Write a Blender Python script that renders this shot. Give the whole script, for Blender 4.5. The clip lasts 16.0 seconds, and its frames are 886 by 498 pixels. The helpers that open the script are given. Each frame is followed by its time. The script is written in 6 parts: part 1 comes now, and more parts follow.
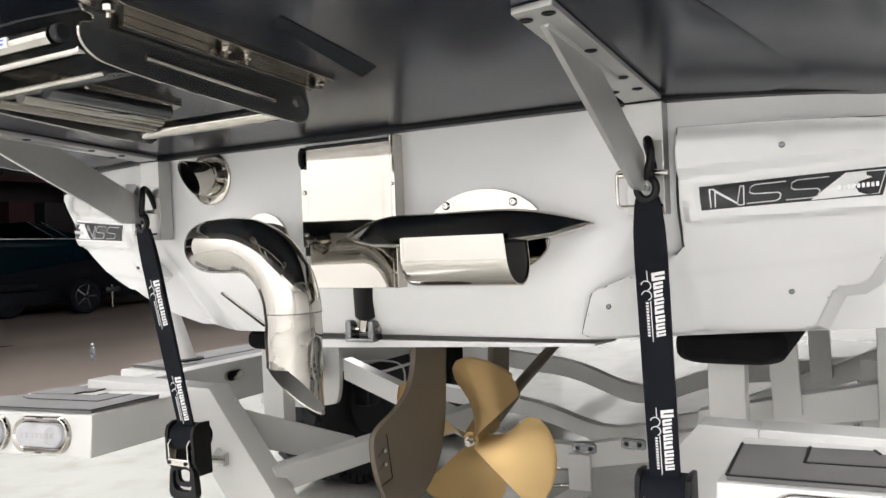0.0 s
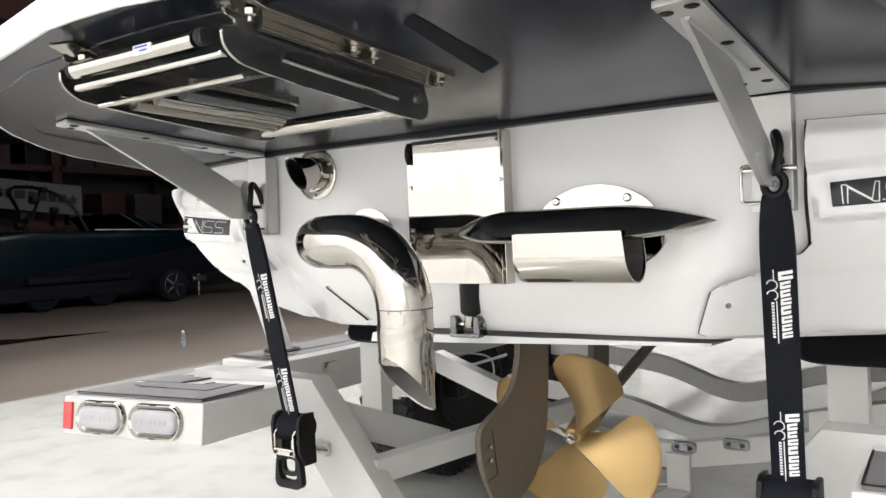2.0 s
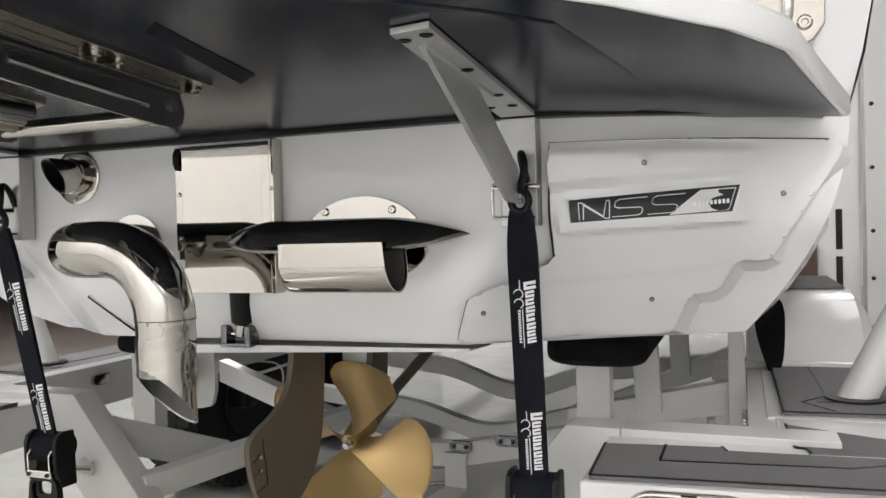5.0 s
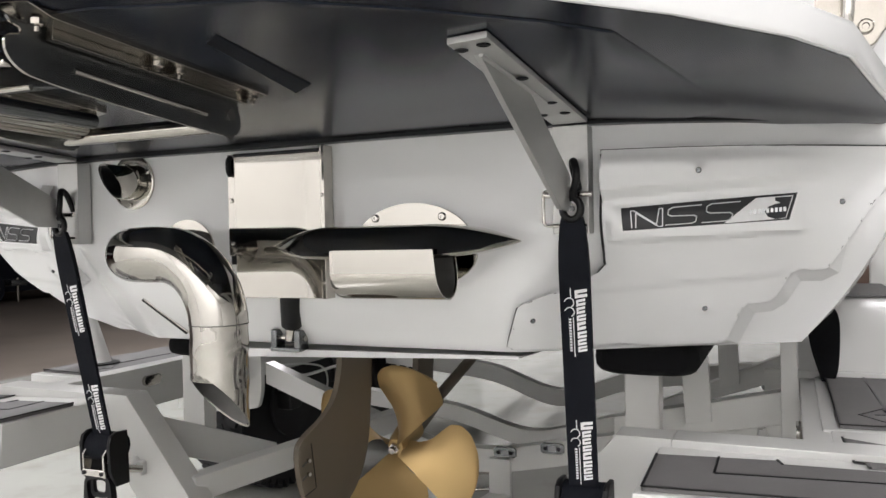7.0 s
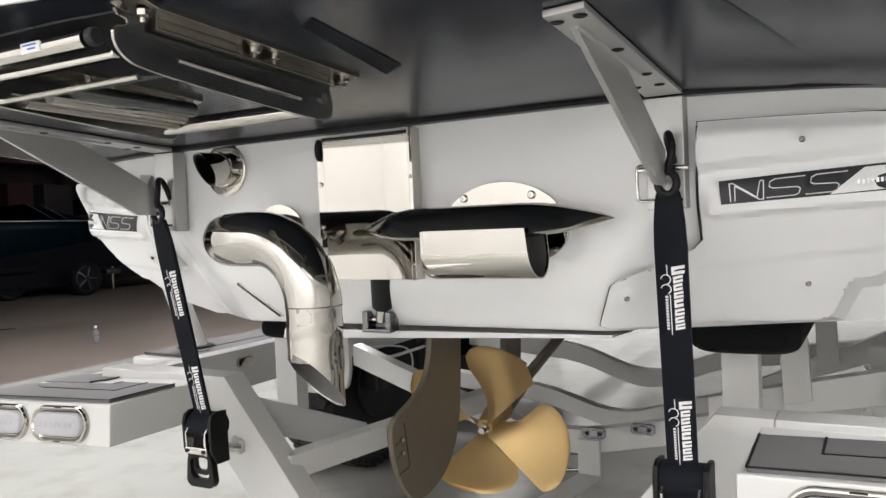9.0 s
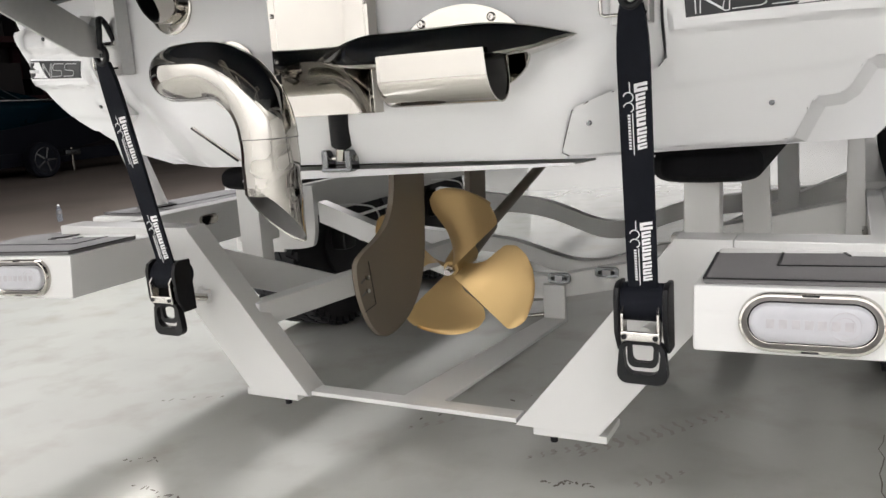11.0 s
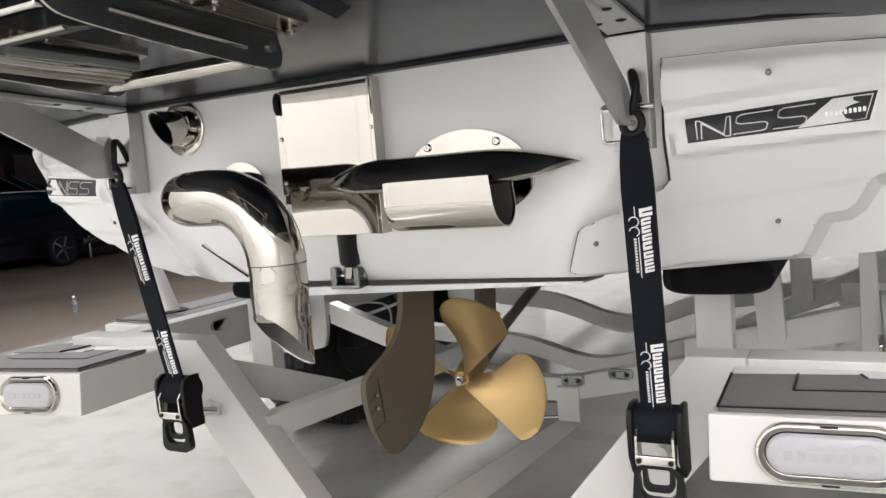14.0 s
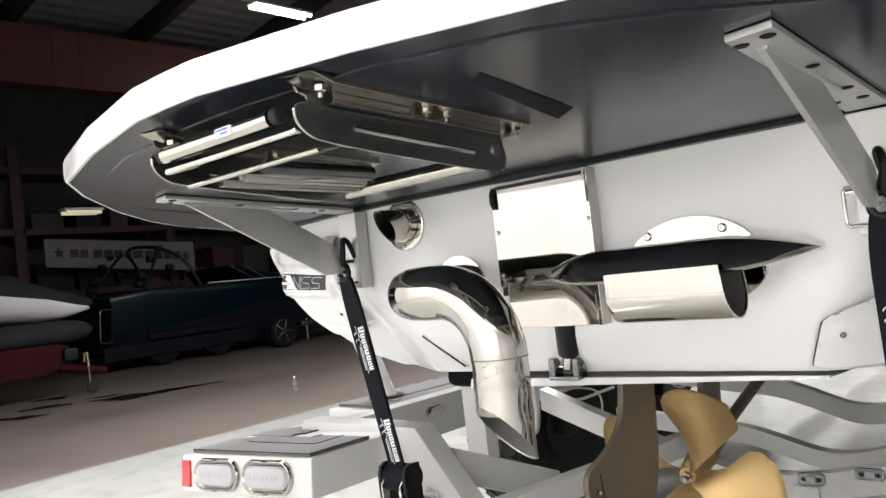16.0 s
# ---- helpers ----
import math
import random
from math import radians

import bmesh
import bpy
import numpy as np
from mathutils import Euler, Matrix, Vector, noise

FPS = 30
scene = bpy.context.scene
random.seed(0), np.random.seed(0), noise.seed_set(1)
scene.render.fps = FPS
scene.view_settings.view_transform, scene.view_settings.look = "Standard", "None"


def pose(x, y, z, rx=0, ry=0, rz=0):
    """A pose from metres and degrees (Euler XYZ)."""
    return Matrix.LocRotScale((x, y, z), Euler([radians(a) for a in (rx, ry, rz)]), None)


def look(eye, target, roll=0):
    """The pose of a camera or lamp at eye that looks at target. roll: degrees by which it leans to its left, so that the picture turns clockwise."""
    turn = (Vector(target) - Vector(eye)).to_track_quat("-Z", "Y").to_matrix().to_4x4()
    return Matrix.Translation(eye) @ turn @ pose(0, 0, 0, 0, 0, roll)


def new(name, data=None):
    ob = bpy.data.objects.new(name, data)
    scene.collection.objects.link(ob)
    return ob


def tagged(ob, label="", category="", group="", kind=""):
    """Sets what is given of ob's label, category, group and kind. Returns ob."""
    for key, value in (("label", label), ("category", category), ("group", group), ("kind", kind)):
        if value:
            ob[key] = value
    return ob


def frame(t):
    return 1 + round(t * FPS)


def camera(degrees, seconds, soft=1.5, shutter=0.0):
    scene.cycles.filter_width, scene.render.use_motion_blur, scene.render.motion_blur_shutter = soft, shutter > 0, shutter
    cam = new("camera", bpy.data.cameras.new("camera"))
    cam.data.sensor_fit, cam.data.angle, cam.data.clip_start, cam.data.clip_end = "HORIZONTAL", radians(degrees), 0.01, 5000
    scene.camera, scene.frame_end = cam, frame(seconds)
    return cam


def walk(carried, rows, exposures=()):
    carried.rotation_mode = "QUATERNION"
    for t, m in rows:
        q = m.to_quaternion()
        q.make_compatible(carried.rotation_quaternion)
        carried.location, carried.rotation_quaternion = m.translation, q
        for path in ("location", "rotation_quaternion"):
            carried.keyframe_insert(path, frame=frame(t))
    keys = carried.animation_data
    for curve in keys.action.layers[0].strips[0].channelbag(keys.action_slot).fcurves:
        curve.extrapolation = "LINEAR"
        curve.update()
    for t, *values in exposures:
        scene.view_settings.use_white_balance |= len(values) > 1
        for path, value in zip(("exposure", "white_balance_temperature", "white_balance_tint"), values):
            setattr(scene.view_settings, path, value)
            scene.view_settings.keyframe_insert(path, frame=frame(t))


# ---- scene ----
cam = camera(58.2, 16.0)
PATH = [
    (0, (0.89, 0.124, 0.962), (-0.084, 1.871, 0.945), -2.3),
    (0.5, (0.851, 0.104, 0.951), (-0.166, 1.825, 0.91), -0.8),
    (1, (0.838, 0.101, 0.963), (-0.246, 1.781, 0.947), -1.5),
    (1.5, (0.824, 0.096, 0.97), (-0.307, 1.746, 0.963), -1.9),
    (2, (0.83, 0.098, 0.975), (-0.301, 1.747, 0.941), -2.2),
    (2.5, (0.861, 0.108, 0.976), (-0.185, 1.812, 0.919), -2.2),
    (3, (0.884, 0.105, 0.975), (-0.031, 1.883, 0.918), -1.8),
    (3.5, (0.894, 0.106, 0.979), (0.094, 1.938, 0.933), -1.5),
    (4, (0.901, 0.11, 0.982), (0.173, 1.972, 0.937), -1.5),
    (6.5, (0.905, 0.111, 0.989), (0.203, 1.984, 0.952), -1.5),
    (7, (0.888, 0.105, 0.992), (0.088, 1.938, 0.961), -1.2),
    (7.5, (0.873, 0.1, 0.991), (-0.001, 1.899, 0.961), -1.0),
    (8, (0.868, 0.099, 0.991), (-0.064, 1.868, 0.946), -1.5),
    (10.5, (0.86, 0.103, 0.936), (-0.122, 1.829, 0.696), -4.0),
    (11, (0.866, 0.119, 0.903), (-0.038, 1.863, 0.525), -3.8),
    (11.5, (0.873, 0.124, 0.906), (0.018, 1.881, 0.479), -3.8),
    (12, (0.869, 0.126, 0.912), (0.02, 1.888, 0.496), -3.6),
    (12.5, (0.867, 0.125, 0.92), (0.013, 1.891, 0.529), -3.3),
    (13, (0.869, 0.124, 0.934), (0.002, 1.893, 0.59), -3.5),
    (13.5, (0.87, 0.124, 0.962), (-0.033, 1.889, 0.7), -4.3),
    (14, (0.873, 0.138, 0.976), (-0.061, 1.897, 0.794), -4.7),
    (14.5, (0.876, 0.152, 0.987), (-0.106, 1.89, 0.861), -5.1),
    (15, (0.866, 0.149, 0.995), (-0.243, 1.812, 0.935), -6.0),
    (15.5, (0.857, 0.137, 1.003), (-0.399, 1.693, 1.014), -6.9),
    (16, (0.842, 0.119, 1.005), (-0.482, 1.618, 1.065), -6.4),
]
EXPOSURES = [(0.0, -0.28), (1.5, -0.14), (2.5, -0.28), (3.5, -0.56), (4.0, -0.70), (6.5, -0.84), (7.0, -0.72), (8.0, -0.55), (10.5, -0.50), (12.5, -0.57), (14.0, -0.48), (15.0, -0.38), (16.0, -0.18)]
walk(cam, [(t, look(eye, target, roll)) for t, eye, target, roll in PATH], EXPOSURES)

# ---- world and light ----
world = bpy.data.worlds.new("world")
scene.world = world
world.use_nodes = True
world.node_tree.nodes["Background"].inputs[0].default_value = (0.9, 0.95, 1.0, 1)
world.node_tree.nodes["Background"].inputs[1].default_value = 0.012


def ceiling_lamp(x, y, z, sx, sy, watts, colour=(1.0, 0.97, 0.92), rx=0):
    data = bpy.data.lights.new("tube_light", "AREA")
    data.shape, data.size, data.size_y, data.energy, data.color = "RECTANGLE", sx, sy, watts, colour
    ob = new("tube_light", data)
    ob.matrix_basis = pose(x, y, z, rx, 0, 0)
    return ob


# unseen showroom lamps, laid out and powered to suit floor and stern
for lx, ly, watts in ((-3.2, -2.0, 110), (-3.2, 3.0, 310), (1.9, -1.4, 170), (1.6, 5.5, 30), (-1.8, 8.5, 230), (2.0, 9.0, 95), (4.4, 0.9, 65), (-3.0, 6.8, 110)):
    ceiling_lamp(lx, ly, 3.85, 0.5, 2.4, watts, (1.0, 0.98, 1.01))
# added lamps, unseen, aimed at the wall behind the camera to light the stern
for lx, watts in ((-2.4, 215), (1.2, 235), (4.6, 245)):
    ceiling_lamp(lx, -3.0, 3.8, 2.4, 0.4, watts, (1.0, 0.98, 1.0), -50)
# workshop lamps; the first and last are added without a fixture
for lx, ly in ((-8.5, 12.5), (-11.3, 9.9), (-9.5, 2.0)):
    ceiling_lamp(lx, ly, 6.35, 0.35, 1.3, 1.5, (1.0, 0.95, 0.88))


# ---- materials ----
def material(name, colour, rough=0.5, metal=0.0, noise_size=0.0, spread=0.0, bump=0.0, bump_size=200.0, coat=0.0,
             rough_spread=0.0, dirt=None, dirt_size=2.0, dirt_amount=0.0, random=0.0):
    m = bpy.data.materials.new(name)
    m.use_nodes = True
    nodes, links = m.node_tree.nodes, m.node_tree.links
    b = nodes["Principled BSDF"]
    b.inputs["Roughness"].default_value = rough
    b.inputs["Metallic"].default_value = metal
    b.inputs["Coat Weight"].default_value = coat
    b.inputs["Coat Roughness"].default_value = 0.06
    coord = nodes.new("ShaderNodeTexCoord")
    base = nodes.new("ShaderNodeMix")
    base.data_type = "RGBA"
    low = [max(0.0, c * (1 - spread)) for c in colour]
    high = [min(1.0, c * (1 + spread)) for c in colour]
    base.inputs[6].default_value, base.inputs[7].default_value = (*low, 1), (*high, 1)
    n = nodes.new("ShaderNodeTexNoise")
    n.inputs["Scale"].default_value, n.inputs["Detail"].default_value = noise_size or 5.0, 6
    links.new(coord.outputs["Object"], n.inputs["Vector"])
    links.new(n.outputs["Fac"], base.inputs[0])
    out = base.outputs[2]
    if dirt:
        d = nodes.new("ShaderNodeTexNoise")
        d.inputs["Scale"].default_value, d.inputs["Detail"].default_value = dirt_size, 8
        links.new(coord.outputs["Object"], d.inputs["Vector"])
        ramp = nodes.new("ShaderNodeMapRange")
        ramp.inputs[1].default_value, ramp.inputs[2].default_value = 0.5, 0.75
        ramp.inputs[3].default_value, ramp.inputs[4].default_value = 0.0, dirt_amount
        links.new(d.outputs["Fac"], ramp.inputs[0])
        mix = nodes.new("ShaderNodeMix")
        mix.data_type = "RGBA"
        mix.inputs[7].default_value = (*dirt, 1)
        links.new(ramp.outputs[0], mix.inputs[0])
        links.new(out, mix.inputs[6])
        out = mix.outputs[2]
    links.new(out, b.inputs["Base Color"])
    if rough_spread:
        r = nodes.new("ShaderNodeMapRange")
        r.inputs[3].default_value, r.inputs[4].default_value = max(0.0, rough - rough_spread), min(1.0, rough + rough_spread)
        links.new(n.outputs["Fac"], r.inputs[0])
        links.new(r.outputs[0], b.inputs["Roughness"])
    if bump:
        f = nodes.new("ShaderNodeTexNoise")
        f.inputs["Scale"].default_value, f.inputs["Detail"].default_value = bump_size, 3
        links.new(coord.outputs["Object"], f.inputs["Vector"])
        h = nodes.new("ShaderNodeBump")
        h.inputs["Strength"].default_value, h.inputs["Distance"].default_value = bump, 0.002
        links.new(f.outputs["Fac"], h.inputs["Height"])
        links.new(h.outputs["Normal"], b.inputs["Normal"])
    return m


GEL = material("white_gelcoat", (0.80, 0.80, 0.80), 0.22, noise_size=3, spread=0.012, coat=0.5, bump=0.02, bump_size=9)
GEL_DARK = material("charcoal_gelcoat", (0.008, 0.011, 0.019), 0.20, noise_size=4, spread=0.4, rough_spread=0.10, bump=0.012, bump_size=9)
GEL_DARK.node_tree.nodes["Principled BSDF"].inputs["Specular IOR Level"].default_value = 0.22
for tex in [n for n in GEL_DARK.node_tree.nodes if n.bl_idname == "ShaderNodeTexNoise"]:
    stretch = GEL_DARK.node_tree.nodes.new("ShaderNodeMapping")
    stretch.inputs["Scale"].default_value = (0.5, 1.3, 1.0)
    GEL_DARK.node_tree.links.new(tex.inputs["Vector"].links[0].from_socket, stretch.inputs["Vector"])
    GEL_DARK.node_tree.links.new(stretch.outputs["Vector"], tex.inputs["Vector"])
PAINT = material("white_trailer_paint", (0.58, 0.577, 0.562), 0.3, noise_size=4, spread=0.03, coat=0.3, bump=0.03, bump_size=60)
CHROME = material("polished_steel", (0.47, 0.45, 0.415), 0.035, 1.0, noise_size=5, spread=0.03, rough_spread=0.02, bump=0.02, bump_size=14)
WAVY = material("hand_polished_steel", (0.46, 0.442, 0.41), 0.04, 1.0, noise_size=5, spread=0.03, rough_spread=0.02, bump=0.2, bump_size=16)
STEEL = material("brushed_steel", (0.62, 0.60, 0.57), 0.24, 1.0, noise_size=60, spread=0.08, rough_spread=0.08)
STEEL_DARK = material("dark_passivated_steel", (0.16, 0.165, 0.17), 0.22, 0.9, noise_size=20, spread=0.1, rough_spread=0.08)
ALU = material("satin_aluminium", (0.50, 0.50, 0.49), 0.42, 0.75, noise_size=90, spread=0.06, rough_spread=0.06)
BLACK = material("black_plastic", (0.006, 0.006, 0.007), 0.4, noise_size=20, spread=0.2, bump=0.08, bump_size=400)
TUBE = material("dulled_steel_tube", (0.36, 0.335, 0.30), 0.16, 1.0, noise_size=30, spread=0.2, rough_spread=0.08)
DULL_GREY = material("dull_exhaust_bore", (0.085, 0.083, 0.08), 0.55, 0.3, noise_size=25, spread=0.3)
RUBBER = material("black_rubber", (0.020, 0.020, 0.022), 0.65, noise_size=14, spread=0.3, bump=0.15, bump_size=120)
WEB = material("black_webbing", (0.005, 0.006, 0.010), 0.8, noise_size=40, spread=0.25, bump=0.4, bump_size=700)
CARPET = material("black_bunk_carpet", (0.004, 0.004, 0.005), 0.95, noise_size=60, spread=0.4, bump=0.8, bump_size=500)
for dull in (CARPET, RUBBER, BLACK):
    dull.node_tree.nodes["Principled BSDF"].inputs["Specular IOR Level"].default_value = 0.25
WEB.node_tree.nodes["Principled BSDF"].inputs["Specular IOR Level"].default_value = 0.2
PRINT = material("white_print", (0.78, 0.78, 0.78), 0.6, noise_size=90, spread=0.08)
BRONZE = material("gold_bronze", (0.48, 0.335, 0.155), 0.40, 0.9, noise_size=6, spread=0.08, rough_spread=0.06, bump=0.04, bump_size=240)
TAUPE = material("taupe_bottom_paint", (0.108, 0.088, 0.064), 0.5, noise_size=5, spread=0.1, bump=0.06, bump_size=90)
PAD = material("grey_foam_pad", (0.135, 0.13, 0.13), 0.75, noise_size=12, spread=0.12, bump=0.35, bump_size=260)
LENS = material("clear_lens", (0.40, 0.40, 0.42), 0.32, noise_size=40, spread=0.10, coat=0.15)
LED = material("light_emitter_dots", (0.37, 0.355, 0.365), 0.3, noise_size=60, spread=0.25)
RED = material("red_reflector", (0.55, 0.02, 0.025), 0.25, noise_size=120, spread=0.2, coat=0.6)
EPOXY = material("grey_white_epoxy", (0.50, 0.502, 0.468), 0.09, noise_size=2.6, spread=0.11, rough_spread=0.07, bump=0.03, bump_size=7,
                 coat=0.4, dirt=(0.30, 0.27, 0.22), dirt_size=5.5, dirt_amount=0.36)
CONCRETE = material("brown_concrete", (0.145, 0.120, 0.102), 0.62, noise_size=1.1, spread=0.3, rough_spread=0.15, bump=0.1, bump_size=40,
                    dirt=(0.06, 0.047, 0.037), dirt_size=0.6, dirt_amount=0.6)
WALL = material("white_wall_panel", (0.80, 0.795, 0.78), 0.6, noise_size=2, spread=0.05, bump=0.1, bump_size=30)
# the workshop's gloom is put into this near-black base colour
WALL_DARK = material("gloom_wall_panel", (0.035, 0.03, 0.03), 0.7, noise_size=2, spread=0.3)
ROOF = material("galvanised_roof_sheet", (0.30, 0.29, 0.29), 0.5, 0.3, noise_size=1.5, spread=0.15)
BEAM = material("red_oxide_beam", (0.11, 0.03, 0.032), 0.6, noise_size=3, spread=0.25)
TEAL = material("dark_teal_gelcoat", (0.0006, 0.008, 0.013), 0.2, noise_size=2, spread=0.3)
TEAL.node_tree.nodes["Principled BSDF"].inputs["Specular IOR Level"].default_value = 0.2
BLUE = material("blue_print", (0.05, 0.12, 0.5), 0.5, noise_size=80, spread=0.1)
GAP = material("dark_gap_shade", (0.04, 0.04, 0.04), 0.6, noise_size=20, spread=0.1)
BROWNBOX = material("brown_panel", (0.075, 0.040, 0.026), 0.6, noise_size=5, spread=0.2)


# ---- builders ----
def part(name, bm, mat, parent, label="", smooth=30):
    me = bpy.data.meshes.new(name)
    bmesh.ops.recalc_face_normals(bm, faces=bm.faces)
    bm.to_mesh(me)
    bm.free()
    me.materials.append(mat)
    if smooth:
        me.shade_smooth()
        me.set_sharp_from_angle(angle=radians(smooth))
    ob = new(name, me)
    if smooth and len(me.polygons) < 400:
        level = ob.modifiers.new("level_normals", "WEIGHTED_NORMAL")
        level.keep_sharp = True
    if parent is not None:
        ob.parent = parent
        ob.matrix_parent_inverse = Matrix.Translation(-parent.location)
    if label:
        ob["label"] = label
    return ob


def thing(name, at, label, category, group="", kind=""):
    ob = new(name)
    ob.location = at
    ob.empty_display_size = 0.1
    return tagged(ob, label, category, group, kind)


def box(bm, x0, x1, y0, y1, z0, z1, bevel=0.0, seg=2):
    made = bmesh.ops.create_cube(bm, size=1)["verts"]
    for v in made:
        v.co = Vector((x0 + (v.co.x + 0.5) * (x1 - x0), y0 + (v.co.y + 0.5) * (y1 - y0), z0 + (v.co.z + 0.5) * (z1 - z0)))
    if bevel:
        edges = {e for v in made for e in v.link_edges}
        bmesh.ops.bevel(bm, geom=list(edges), offset=bevel, segments=seg, affect="EDGES", profile=0.5)
    return bm


def hexa(bm, lower, upper, bevel=0.0):
    """A block from four lower and four upper corners, in the same order round."""
    a, b = [bm.verts.new(p) for p in lower], [bm.verts.new(p) for p in upper]
    faces = [bm.faces.new(a[::-1]), bm.faces.new(b)]
    for i in range(4):
        j = (i + 1) % 4
        faces.append(bm.faces.new((a[i], a[j], b[j], b[i])))
    if bevel:
        bmesh.ops.bevel(bm, geom=list({e for f in faces for e in f.edges}), offset=bevel, segments=2, affect="EDGES", profile=0.5)
    return bm


def bar(bm, a, b, wide, high, up=(0, 0, 1), bevel=0.004):
    """A rectangular tube from a to b; wide across, high along up."""
    a, b = Vector(a), Vector(b)
    along = (b - a).normalized()
    side = along.cross(Vector(up)).normalized()
    top = side.cross(along).normalized()
    s, u = side * wide / 2, top * high / 2
    return hexa(bm, (a - s - u, a + s - u, a + s + u, a - s + u), (b - s - u, b + s - u, b + s + u, b - s + u), bevel)


def prism(bm, outline, axis, a, b, bevel=0.0, seg=2):
    """An outline in the other two axes, drawn out along an axis from a to b."""
    def place(p, q):
        return {"x": (q, p[0], p[1]), "y": (p[0], q, p[1]), "z": (p[0], p[1], q)}[axis]
    lo, hi = [bm.verts.new(place(p, a)) for p in outline], [bm.verts.new(place(p, b)) for p in outline]
    faces = [bm.faces.new(lo), bm.faces.new(hi[::-1])]
    n = len(outline)
    for i in range(n):
        faces.append(bm.faces.new((lo[i], lo[(i + 1) % n], hi[(i + 1) % n], hi[i])))
    if bevel:
        edges = {e for f in faces[:2] for e in f.edges}
        bmesh.ops.bevel(bm, geom=list(edges), offset=bevel, segments=seg, affect="EDGES", profile=0.5)
    return bm


def rings(bm, loops, closed_ends=True):
    """A skin over loops of points of one length."""
    made = [[bm.verts.new(p) for p in loop] for loop in loops]
    n = len(made[0])
    for a, b in zip(made, made[1:]):
        for i in range(n):
            bm.faces.new((a[i], a[(i + 1) % n], b[(i + 1) % n], b[i]))
    if closed_ends:
        bm.faces.new(made[0][::-1])
        bm.faces.new(made[-1])
    return made


def rod(bm, a, b, r, seg=20, r2=None):
    a, b = Vector(a), Vector(b)
    along = (b - a).normalized()
    side = along.orthogonal().normalized()
    top = along.cross(side)
    loops = []
    for p, q in ((a, r), (b, r if r2 is None else r2)):
        loops.append([p + (side * math.cos(t) + top * math.sin(t)) * q for t in np.linspace(0, 2 * math.pi, seg, endpoint=False)])
    rings(bm, loops)
    return bm


def smooth_path(points, radius=0.05, steps=10):
    """Corners of a path rounded off with arcs (quadratic curves)."""
    pts = [Vector(p) for p in points]
    out = [pts[0]]
    for a, b, c in zip(pts, pts[1:], pts[2:]):
        r1, r2 = min(radius, (a - b).length * 0.5), min(radius, (c - b).length * 0.5)
        p, q = b + (a - b).normalized() * r1, b + (c - b).normalized() * r2
        for i in range(steps + 1):
            t = i / steps
            out.append(p * (1 - t) ** 2 + b * 2 * t * (1 - t) + q * t * t)
    return out + [pts[-1]]


def pipe(bm, path, r, seg=28, wall=0.0, cut=None, closed=True):
    """A round pipe along a path. wall: open-ended, of that thickness. cut: plane (point, normal) at which the last ring is slanted."""
    pts = [Vector(p) for p in path]
    frames = []
    tangent = (pts[1] - pts[0]).normalized()
    side = tangent.orthogonal().normalized()
    for i, p in enumerate(pts):
        t = (pts[min(i + 1, len(pts) - 1)] - pts[max(i - 1, 0)]).normalized()
        side = (side - t * side.dot(t)).normalized()
        frames.append((p, t, side, t.cross(side)))

    def skin(q):
        loops = []
        for i, (p, t, s, u) in enumerate(frames):
            loop = [p + (s * math.cos(a) + u * math.sin(a)) * q for a in np.linspace(0, 2 * math.pi, seg, endpoint=False)]
            if cut and i == len(frames) - 1:
                point, normal = Vector(cut[0]), Vector(cut[1])
                loop = [v + t * ((point - v).dot(normal) / t.dot(normal)) for v in loop]
            loops.append(loop)
        return loops
    if wall:
        outer, inner = rings(bm, skin(r), False), rings(bm, skin(r - wall), False)
        for a, b in ((outer[0], inner[0]), (outer[-1], inner[-1])):
            for i in range(seg):
                bm.faces.new((a[i], a[(i + 1) % seg], b[(i + 1) % seg], b[i]))
    else:
        rings(bm, skin(r), closed)
    return bm


def revolve(bm, profile, centre, axis="y", seg=32):
    """A profile of (radius, along) turned about an axis through the centre."""
    c = Vector(centre)
    loops = []
    for r, h in profile:
        loop = []
        for t in np.linspace(0, 2 * math.pi, seg, endpoint=False):
            u, v = max(r, 1e-4) * math.cos(t), max(r, 1e-4) * math.sin(t)
            loop.append(c + Vector({"x": (h, u, v), "y": (u, h, v), "z": (u, v, h)}[axis]))
        loops.append(loop)
    rings(bm, loops)
    return bm


def oval(width, height, centre=(0, 0), seg=10):
    """A stadium outline."""
    r, out = height / 2, []
    for side in (1, -1):
        for t in np.linspace(-math.pi / 2, math.pi / 2, seg):
            out.append((centre[0] + side * (width / 2 - r + r * math.cos(t)), centre[1] + side * r * math.sin(t)))
    return out


def screw(bm, at, r=0.006, axis="y", sign=-1):
    revolve(bm, [(r, 0), (r, sign * 0.002), (r * 0.7, sign * 0.004), (r * 0.35, sign * 0.004), (r * 0.3, sign * 0.0015)], at, axis, 14)


